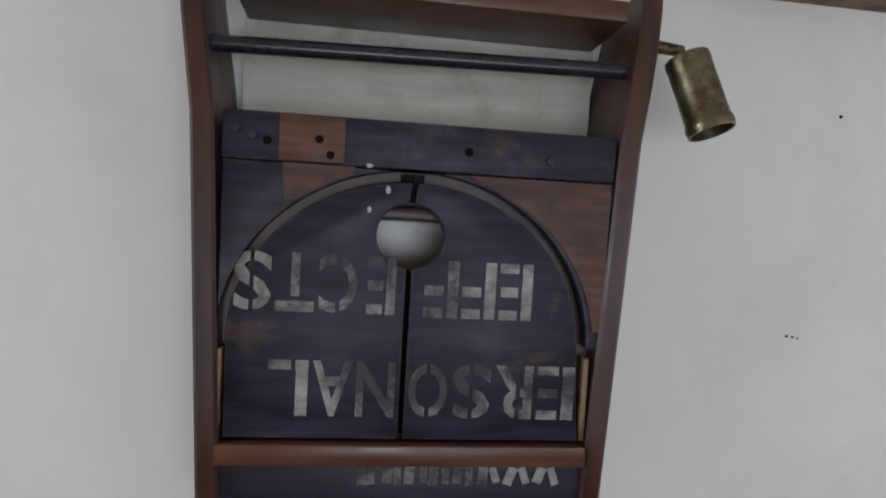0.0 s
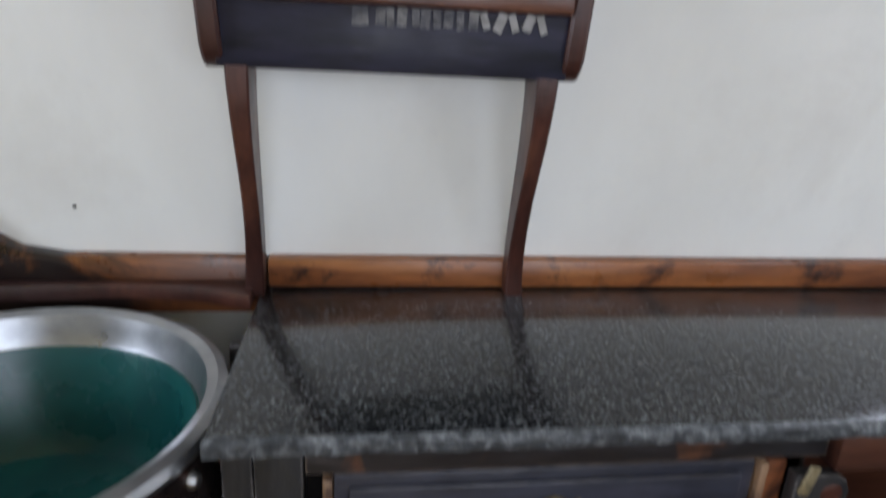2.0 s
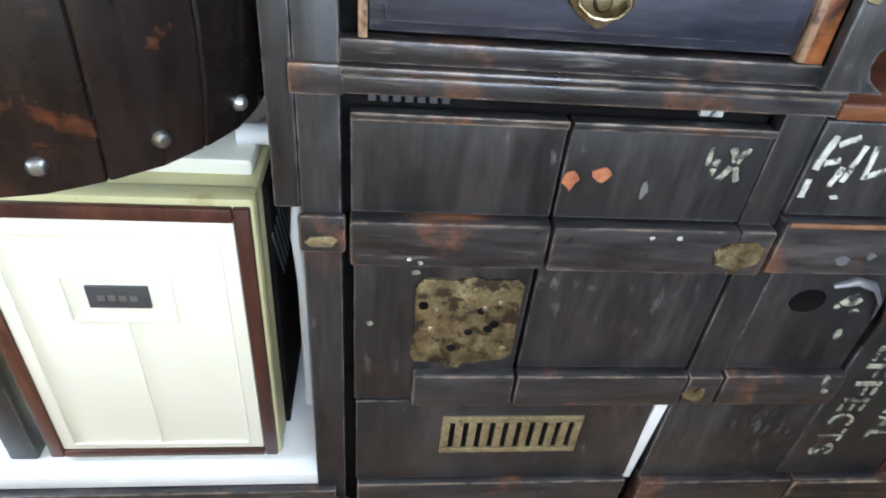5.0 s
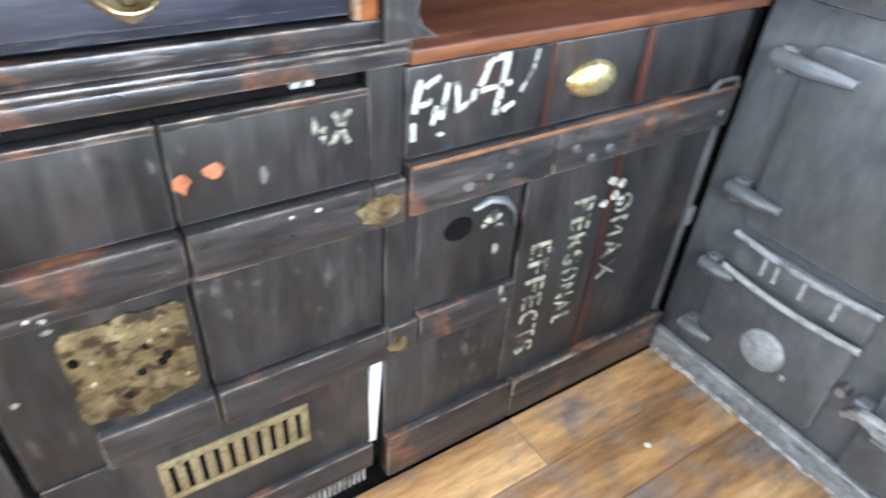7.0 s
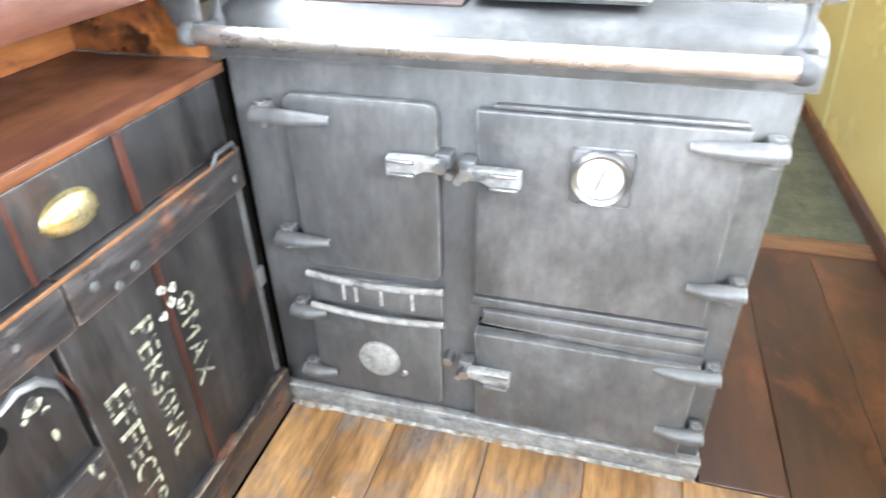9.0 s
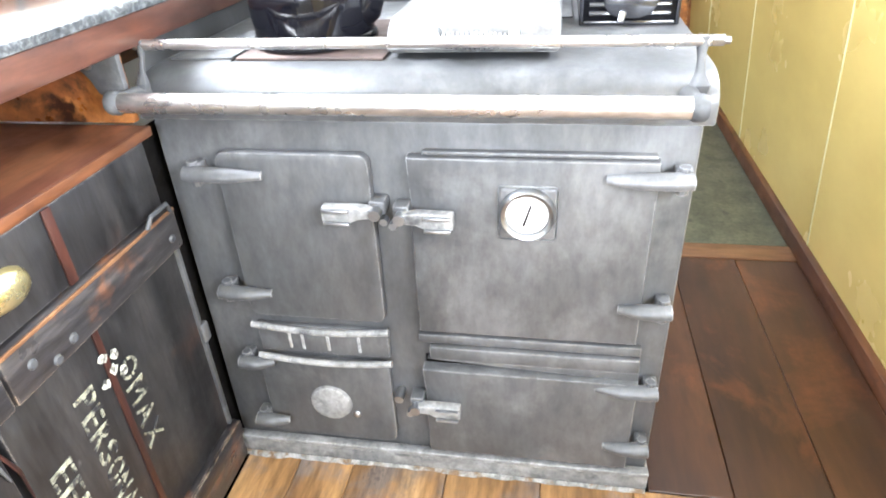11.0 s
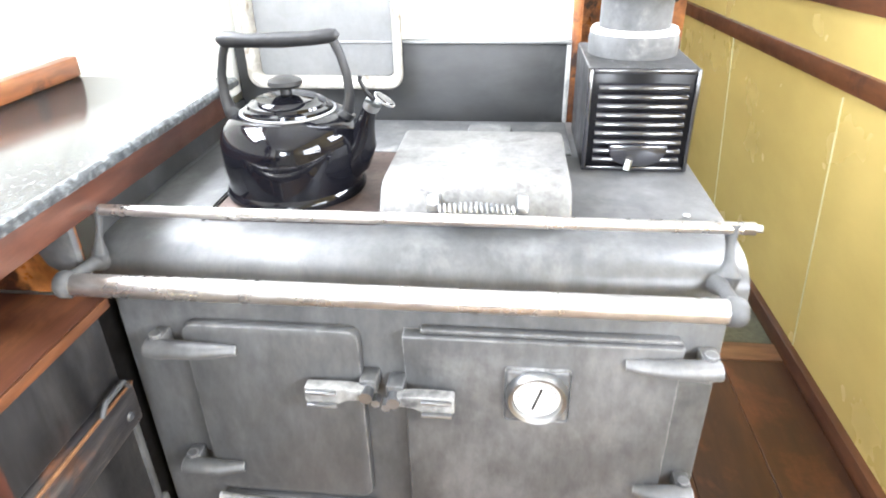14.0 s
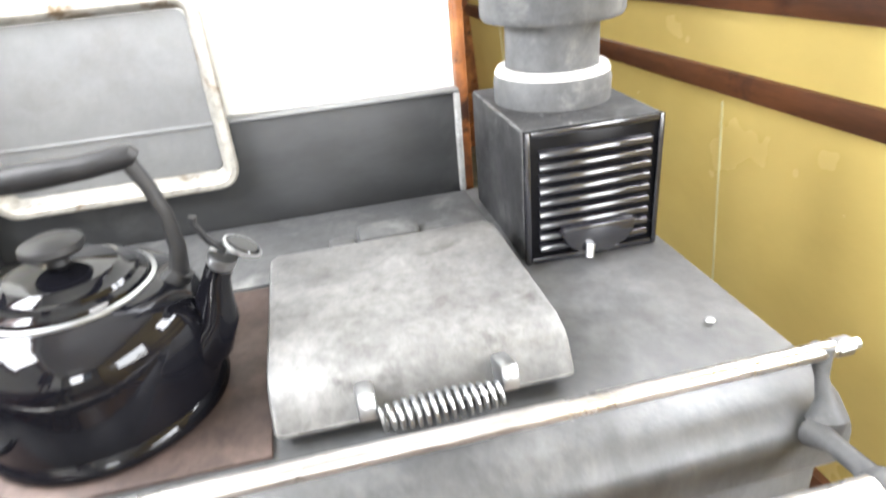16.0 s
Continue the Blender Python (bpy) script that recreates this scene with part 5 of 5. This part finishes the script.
# spin wheel band between fire door and ash door
vent = part("vent_panel", bx(SF - 0.014, SF - 0.0004, -0.354, -0.100, 0.296, 0.360, 0.004), M["iron"], st)
for z in (0.364, 0.290):
    pts = [(SF - 0.022, -0.096 - 0.262 * k / 12, z - 0.010 * math.sin(math.pi * k / 12)) for k in range(13)]
    part("ridge", tube(pts, 0.0065, 10), M["dusty"], st)
for y in (-0.165, -0.19, -0.24, -0.30):
    part("fleck", bx(SF - 0.0155, SF - 0.0142, y, y + 0.006, 0.306, 0.345, 0.0005), M["dusty"], vent)
ad = door_plate("ash_door", -0.350, -0.086, 0.074, 0.280, 0.014, "ash pit door with a round air damper")
damper = part("damper", lathe([(0, 0.010), (0.032, 0.009), (0.040, 0.006), (0.043, 0.0)], Matrix.Translation((SF - 0.0145, -0.222, 0.172)) @ Matrix.Rotation(radians(-90), 4, "Y"), 36), M["dusty"], ad, "round grey air damper")
part("damper_stud", lathe([(0, 0.006), (0.006, 0.004), (0.008, 0)], Matrix.Translation((SF - 0.0145, -0.272, 0.144)) @ Matrix.Rotation(radians(-90), 4, "Y"), 12), M["steel"], ad)
# strap hinges
for y, sgn, z, L in ((-0.052, -1, 0.674, 0.128), (-0.058, -1, 0.444, 0.095), (-0.060, -1, 0.280, 0.066), (-0.064, -1, 0.128, 0.066), (-0.832, 1, 0.683, 0.118), (-0.832, 1, 0.454, 0.082), (-0.832, 1, 0.280, 0.105), (-0.832, 1, 0.138, 0.080)):
    pts = [(SF - 0.034, y, z), (SF - 0.036, y + sgn * 0.02, z), (SF - 0.034, y + sgn * L * 0.6, z - 0.002), (SF - 0.026, y + sgn * L, z - 0.004)]
    hg = part("hinge", tube(pts, [0.0135, 0.0145, 0.0130, 0.0075], 12, None, 0.72), M["iron"], st, "cast strap hinge")
    part("hinge_pin", tube([(SF - 0.024, y + sgn * 0.012, z - 0.024), (SF - 0.024, y + sgn * 0.012, z + 0.018)], 0.009, 10), M["iron"], st)
    part("hinge_base", bx(SF - 0.026, SF - 0.0005, y + min(0, sgn * 0.024), y + max(0, sgn * 0.024), z - 0.018, z + 0.014, 0.004), M["iron"], st)


def latch(y, z, sgn, L):
    """A cast door catch: a flared, hollow-fronted grip on a pivot."""
    shape = [(0.0, 0.008), (0.35, 0.011), (1.0, 0.010), (1.0, -0.016), (0.55, -0.020), (0.30, -0.010), (0.0, -0.008)]
    own = slab_of([(-(y + sgn * L * u), z + v) for u, v in shape], 0.020, Matrix.Translation((SF - 0.048, 0, 0)) @ Matrix.Rotation(radians(-90), 4, "Z"), 0.003)
    lt = part("latch", own, M["dusty"], st, "bright worn door catch")
    a, b = sorted((y + sgn * L * 0.46, y + sgn * L * 0.96))
    part("latch_lip", bx(SF - 0.056, SF - 0.0485, a, b, z - 0.018, z - 0.013, 0.002), M["steel"], lt)
    part("latch_lip", bx(SF - 0.056, SF - 0.0485, a, b, z + 0.004, z + 0.009, 0.002), M["steel"], lt)
    part("latch_pivot", tube([(SF - 0.052, y, z), (SF - 0.0005, y, z)], 0.0095, 14), M["steel"], lt)
    part("pivot_nut", tube([(SF - 0.046, y - sgn * 0.012, z - 0.014), (SF - 0.030, y - sgn * 0.012, z - 0.014)], 0.007, 6), M["steel"], lt)
    part("latch_keeper", bx(SF - 0.034, SF - 0.0005, y - 0.013, y + 0.013, z - 0.008, z + 0.016, 0.004), M["iron"], st)


latch(-0.366, 0.618, 1, 0.088)
latch(-0.404, 0.611, -1, 0.085)
latch(-0.402, 0.203, -1, 0.085)
part("latch_stub", tube([(SF - 0.03, -0.366, 0.208), (SF - 0.0005, -0.366, 0.208)], 0.009, 12), M["steel"], st)
# thermometer
part("dial_base", bx(SF - 0.030, SF - 0.0225, -0.646, -0.556, 0.574, 0.664, 0.007, 3), M["iron"], od)
rim = part("thermometer", lathe([(0, 0.004), (0.033, 0.004), (0.034, 0.012), (0.039, 0.014), (0.042, 0.009), (0.043, 0.0)], Matrix.Translation((SF - 0.0295, -0.601, 0.621)) @ Matrix.Rotation(radians(-90), 4, "Y"), 40), M["steel"], od, "round oven thermometer with a chrome rim")
part("dial_face", lathe([(0, 0.0052), (0.032, 0.0052), (0.032, 0.004)], Matrix.Translation((SF - 0.0295, -0.601, 0.621)) @ Matrix.Rotation(radians(-90), 4, "Y"), 36), M["dial"], rim, "white dial face")
part("pointer", bx(SF - 0.0370, SF - 0.0352, -0.6025, -0.5995, 0.601, 0.638, m=Matrix.Rotation(0.3, 4, "X")), M["soft_black"], rim)
for k in range(13):
    a = radians(-130 + 260 * k / 12)
    part("tick", bx(SF - 0.0358, SF - 0.0349, -0.602 + 0.026 * math.sin(a), -0.600 + 0.026 * math.sin(a), 0.620 + 0.026 * math.cos(a), 0.6225 + 0.026 * math.cos(a)), M["soft_black"], rim)
# rails
r1 = part("towel_rail", tube([(1.632, -0.006, 0.806), (1.632, -0.815, 0.806)], 0.0145, 20), M["rail"], st, "thick worn steel rail")
for y in (-0.008, -0.812):
    part("rail_boss", tube([(1.632, y - 0.010, 0.806), (1.632, y - 0.004, 0.806), (1.632, y + 0.006, 0.806), (1.632, y + 0.010, 0.806)], [0.0145, 0.0178, 0.0178, 0.0155], 18), M["cast"], st, "cast rail end")
    part("rail_arm", tube([(1.636, y, 0.806), (1.655, y, 0.808), (1.680, y, 0.806), (1.703, y, 0.800)], [0.0125, 0.0085, 0.0085, 0.014], 12), M["cast"], st)
part("guard_rail", tube([(1.722, 0.0, 0.867), (1.722, -0.832, 0.867)], 0.0078, 14), M["rail"], st, "thin steel guard rail")
for y in (-0.010, -0.822):
    part("guard_post", tube([(1.722, y, 0.873), (1.721, y, 0.860), (1.716, y, 0.845), (1.708, y, 0.828), (1.702, y, 0.812), (1.699, y, 0.798)], [0.0095, 0.0085, 0.0055, 0.0075, 0.016, 0.011], 12, None, 0.7), M["cast"], st, "waisted cast bracket")
part("rail_nut", tube([(1.722, -0.833, 0.867), (1.722, -0.848, 0.867)], 0.0085, 6), M["steel"], st)
part("rail_stud", tube([(1.722, -0.848, 0.867), (1.722, -0.856, 0.867)], 0.005, 10), M["steel"], st)
# bolster lid
lid = part("bolster_lid", slab_of([(1.788, 0.834), (1.787, 0.842), (1.803, 0.867), (1.813, 0.876), (1.832, 0.8815), (2.035, 0.8815), (2.058, 0.873), (2.066, 0.855), (2.066, 0.834)], 0.264, Matrix.Translation((0, -0.639, 0)), 0.009), M["lid"], st, "heavy pale scoured iron lid, shut")
for y in (-0.4535, -0.572):
    part("handle_lug", bx(1.768, 1.805, y - 0.008, y + 0.008, 0.850, 0.874, 0.004, m=Matrix.Rotation(0.35, 4, "Y")), M["steel"], lid)
pts = []
turns, steps = 15, 9
for k in range(turns * steps + 1):
    u = k / (turns * steps)
    a = 2 * math.pi * k / steps
    rr = 0.0085 + 0.0035 * math.sin(math.pi * u)
    pts.append((1.766 + rr * math.cos(a), -0.461 - 0.104 * u, 0.858 + rr * math.sin(a)))
part("coil_handle", tube(pts, 0.0021, 6), M["steel"], lid, "coiled steel spring handle")
part("lid_hinge", bx(2.062, 2.112, -0.556, -0.478, 0.829, 0.874, 0.010), M["cast"], st)
part("hinge_ear", bx(2.080, 2.112, -0.592, -0.557, 0.829, 0.860, 0.007), M["cast"], st)
part("hinge_ear", bx(2.080, 2.112, -0.477, -0.442, 0.829, 0.860, 0.007), M["cast"], st)
part("splash_back", bx(2.278, 2.292, -0.662, 0.010, 0.80, 0.978, 0.003), M["splash"], st, "dark sheet iron splash back")
part("splash_end", bx(2.268, 2.2775, -0.6635, -0.655, 0.827, 0.978, 0.001), M["dusty"], st, "pale rubbed edge strip")
part("splash_edge", bx(2.272, 2.296, -0.664, 0.010, 0.9785, 0.984, 0.0015), M["tray"], st)
# side bracket between stove and shelf
part("side_bracket", slab_of([(0.004, 0.876), (0.060, 0.868), (0.074, 0.845), (0.058, 0.826), (0.050, 0.806), (0.030, 0.792), (0.004, 0.80)], 0.012, Matrix.Translation((1.688, 0, 0)) @ Matrix.Rotation(radians(90), 4, "Z"), 0.002), M["cast"], st, "ragged cast iron bracket")
part("bracket_bolt", lathe([(0, 0.005), (0.007, 0.004), (0.009, 0)], Matrix.Translation((1.676, 0.055, 0.850)) @ Matrix.Rotation(radians(-90), 4, "Y"), 12), M["steel"], st)

part("side_splash", bx(1.738, 2.275, 0.0035, 0.0105, 0.742, 0.8665, 0.001), M["splash"], st, "dark sheet iron side splash")

# flue box, damper and pipe
fb = thing("flue_box", "black slatted flue box with a wide grey flue pipe", "flue", (2.12, -0.76, 0.83))
FX0, FX1, FY0, FY1, FZ0, FZ1 = 2.016, 2.225, -0.838, -0.670, 0.8265, 0.991
part("box", bx(FX0, FX1, FY0, FY1, FZ0, FZ1, 0.004), M["sooty"], fb)
part("front_plate", bx(FX0 - 0.004, FX0 - 0.0005, FY0, FY1, FZ0, FZ1, 0.0015), M["satin"], fb, "black framed front")
for a, b, c, d in ((FY0, FY0 + 0.007, FZ0, FZ1), (FY1 - 0.007, FY1, FZ0, FZ1), (FY0 + 0.0072, FY1 - 0.0072, FZ1 - 0.008, FZ1), (FY0 + 0.0072, FY1 - 0.0072, FZ0, FZ0 + 0.008)):
    part("front_rim", bx(FX0 - 0.009, FX0 - 0.0042, a, b, c, d, 0.0022), M["louvre"], fb, "rounded gloss black rim")
for k in range(9):
    z = 0.969 - 0.0145 * k
    part("louvre", slab_of([(0, 0), (-0.007, -0.0025), (-0.0085, -0.006), (-0.0085, -0.009), (0, -0.009)], 0.136, Matrix.Translation((FX0 - 0.0042, FY0 + 0.016, z)), 0.0006), M["louvre"], fb)
part("regulator", slab_of([(-0.046, 0.010), (0.046, 0.010), (0.043, -0.006), (0.034, -0.018), (0.016, -0.025), (-0.016, -0.025), (-0.034, -0.018), (-0.043, -0.006)], 0.014, Matrix.Translation((FX0 - 0.0265, -0.754, 0.866)) @ Matrix.Rotation(radians(-90), 4, "Z"), 0.003), M["louvre"], fb, "gloss black draught regulator")
part("regulator_tab", tube([(FX0 - 0.028, -0.742, 0.852), (FX0 - 0.034, -0.738, 0.838)], [0.006, 0.005], 10), M["steel"], fb)
FC = Matrix.Translation((2.135, -0.752, 0))
part("base_collar", lathe([(0.05, 0.9915), (0.073, 0.9915), (0.0735, 1.016), (0.071, 1.026), (0.058, 1.028)], FC, 44), M["cast"], fb, "grey cast collar")
part("cement_joint", lathe([(0.0718, 1.0262), (0.069, 1.033), (0.0585, 1.034), (0.0575, 1.028)], FC, 40), M["cement"], fb, "rough pale fire cement")
part("pipe", lathe([(0.0, 1.028), (0.0575, 1.028), (0.0575, 1.095)], FC, 40), M["cast"], fb)
part("upper_collar", lathe([(0.058, 1.090), (0.084, 1.090), (0.087, 1.096), (0.087, 1.16), (0.074, 1.165)], FC, 44), M["cast"], fb)
part("upper_pipe", lathe([(0.074, 1.162), (0.074, 1.995), (0.0, 1.995)], FC, 44), M["cast"], fb)

# ---- kettle ----
KX, KY = 1.900, -0.226
kt = thing("kettle", "glossy black enamel stovetop kettle with a curved spout", "kettle", (KX, KY, 0.8313))
KC = Matrix.Translation((KX, KY, 0.8315))
part("body", lathe([(0, 0.0), (0.100, 0.0), (0.1055, 0.003), (0.1065, 0.008), (0.1045, 0.013), (0.1015, 0.017), (0.1015, 0.026), (0.1035, 0.050), (0.1045, 0.070), (0.1040, 0.084), (0.1010, 0.096), (0.0945, 0.107), (0.084, 0.116), (0.070, 0.1215), (0.064, 0.118), (0, 0.117)], KC, 56), M["enamel"], kt)
lidk = part("lid", lathe([(0.0635, 0.1205), (0.0660, 0.122), (0.0645, 0.128), (0.0585, 0.1305), (0.0565, 0.1345), (0.047, 0.1375), (0.044, 0.141), (0.025, 0.1445), (0.012, 0.146), (0, 0.1465)], KC, 44), M["enamel"], kt, "stepped domed black lid")
part("lid_rim", lathe([(0.0665, 0.1200), (0.0705, 0.1215), (0.0705, 0.1235), (0.0668, 0.1245)], KC, 44), M["steel"], kt, "chrome ring")
part("lid_knob", lathe([(0.009, 0.1455), (0.008, 0.153), (0.011, 0.155), (0.022, 0.157), (0.0255, 0.161), (0.0245, 0.166), (0.014, 0.1705), (0, 0.1715)], KC, 28), M["soft_black"], lidk, "round phenolic knob")
part("spout", tube([(KX - 0.006, KY - 0.075, 0.876), (KX - 0.010, KY - 0.098, 0.890), (KX - 0.014, KY - 0.112, 0.912), (KX - 0.018, KY - 0.117, 0.934), (KX - 0.021, KY - 0.123, 0.952), (KX - 0.024, KY - 0.130, 0.966)], [0.034, 0.028, 0.0205, 0.0150, 0.0115, 0.0110], 20), M["enamel"], kt)
part("spout_tip", tube([(KX - 0.0235, KY - 0.129, 0.964), (KX - 0.026, KY - 0.134, 0.973)], [0.0118, 0.0124], 18), M["steel"], kt, "chrome spout ring")
flap = Matrix.Translation((KX - 0.026, KY - 0.150, 0.977)) @ Matrix.Rotation(radians(35), 4, "X")
part("whistle", lathe([(0, 0.003), (0.0125, 0.0025), (0.0155, 0), (0.0125, -0.0030), (0, -0.0035)], flap, 20), M["enamel"], kt, "hinged black whistle flap")
part("whistle_rim", lathe([(0.0150, 0.0016), (0.0168, 0.0012), (0.0168, -0.0012), (0.0150, -0.0016)], flap, 22), M["steel"], kt, "chrome rim of the flap")
part("whistle_lever", tube([(KX - 0.026, KY - 0.136, 0.976), (KX - 0.026, KY - 0.126, 0.986), (KX - 0.026, KY - 0.117, 1.003), (KX - 0.026, KY - 0.118, 1.010)], [0.0045, 0.0040, 0.0035, 0.0042], 8, None, 0.7), M["soft_black"], kt)
for sgn in (1, -1):
    yb = KY + sgn * 0.082
    pts = [(KX, yb, 0.942), (KX, yb + sgn * 0.008, 0.954), (KX, yb + sgn * 0.012, 0.975), (KX, yb + sgn * 0.011, 1.005), (KX, yb + sgn * 0.004, 1.032), (KX, yb - sgn * 0.004, 1.052)]
    part("handle_strap", tube(pts, [0.0095, 0.0075, 0.0058, 0.0050, 0.0048, 0.0052], 10, None, 1.35), M["soft_black"], kt)
    part("handle_lug", tube([(KX, yb - sgn * 0.012, 0.936), (KX, yb, 0.941), (KX, yb + sgn * 0.010, 0.952)], [0.0115, 0.0125, 0.0095], 12, None, 1.2), M["soft_black"], kt)
part("grip", tube([(KX, KY + d, 1.052 + h) for d, h in ((0.088, -0.002), (0.084, 0.001), (0.078, 0.002), (0.045, 0.0), (0, 0.001), (-0.045, 0.003), (-0.074, 0.007), (-0.080, 0.007), (-0.084, 0.004))], [0.0075, 0.0112, 0.0118, 0.0098, 0.0112, 0.0100, 0.0102, 0.0095, 0.0062], 16), M["soft_black"], kt, "waisted matt black grip")

# ---- baking tray hung behind the kettle ----
tr = thing("baking_tray", "scoured tin baking tray hung against the splash back", "tray", (2.26, -0.18, 0.89))
r = 0.03
y0, y1, z0, z1 = -0.339, -0.022, 0.894, 1.154


def rounded(y0, y1, z0, z1, r):
    return arc(y1 - r, z1 - r, r, 0, 90, 6) + arc(y0 + r, z1 - r, r, 90, 180, 6) + arc(y0 + r, z0 + r, r, 180, 270, 6) + arc(y1 - r, z0 + r, r, 270, 360, 6)


own = bmesh.new()
loops = []
for inset, x in ((0.0, 2.248), (0.003, 2.2455), (0.010, 2.2455), (0.014, 2.249), (0.022, 2.268), (0.022, 2.2705), (0.012, 2.252), (0.0, 2.2505)):
    loops.append([own.verts.new((x, y, z)) for y, z in rounded(y0 + inset, y1 - inset, z0 + inset, z1 - inset, max(r - inset, 0.01))])
for a, b in zip(loops, loops[1:]):
    for k in range(len(a)):
        own.faces.new((a[k], a[(k + 1) % len(a)], b[(k + 1) % len(b)], b[k]))
for k in range(len(loops[0])):
    own.faces.new((loops[-1][k], loops[-1][(k + 1) % len(loops[0])], loops[0][(k + 1) % len(loops[0])], loops[0][k]))
own.transform(Matrix.Translation((0.006, 0, 0)))
part("rim", own, M["tray_rim"], tr, "pale scorched rolled rim")
own = bmesh.new()
a = [own.verts.new((2.2745, y, z)) for y, z in rounded(y0 + 0.0225, y1 - 0.0225, z0 + 0.0225, z1 - 0.0225, 0.012)]
b = [own.verts.new((2.2770, y, z)) for y, z in rounded(y0 + 0.0225, y1 - 0.0225, z0 + 0.0225, z1 - 0.0225, 0.012)]
own.faces.new(a)
own.faces.new(b)
for k in range(len(a)):
    own.faces.new((a[k], a[(k + 1) % len(a)], b[(k + 1) % len(b)], b[k]))
part("base", own, M["tray"], tr)

# ---- a scrap on the floor ----
scrap = thing("paper_scrap", "tiny pale scrap lying on the floor boards", "litter", (1.487, -0.194, 0.0))
part("flake", slab_of([(1.481, 0.198), (1.489, 0.201), (1.494, 0.194), (1.487, 0.188), (1.480, 0.191)], 0.0015, Matrix.Translation((0, 0, 0.0005)) @ Matrix.Rotation(radians(90), 4, "X"), 0.0003), M["chip"], scrap)

# ---- floor boards ----


def boards(name, x0, x1, y0, y1, width, material, lengths, seed):
    """Boards along x with open joints, each its own piece under the floor."""
    rnd = random.Random(seed)
    y = y0
    while y < y1 - 0.02:
        w = min(width * rnd.uniform(0.93, 1.07), y1 - y)
        x = x0
        while x < x1 - 0.02:
            L = min(lengths * rnd.uniform(0.6, 1.3), x1 - x)
            if x1 - x - L < 0.25:
                L = x1 - x
            part(name, bx(x + 0.001, x + L - 0.001, y + 0.0006, y + w - 0.0006, -0.021, -0.0005 * rnd.random(), 0.0018, 1), material, floor)
            x += L
        y += w


boards("floor_board", X0, 1.7025, -1.385, -0.131, 0.19, M["floor"], 1.3, 4)
boards("floor_board", X0, 1.7025, -0.131, -0.012, 0.19, M["floor"], 1.3, 6)
boards("side_board", 1.7035, 2.604, -1.385, -0.852, 0.178, M["floor_side"], 2.0, 5)
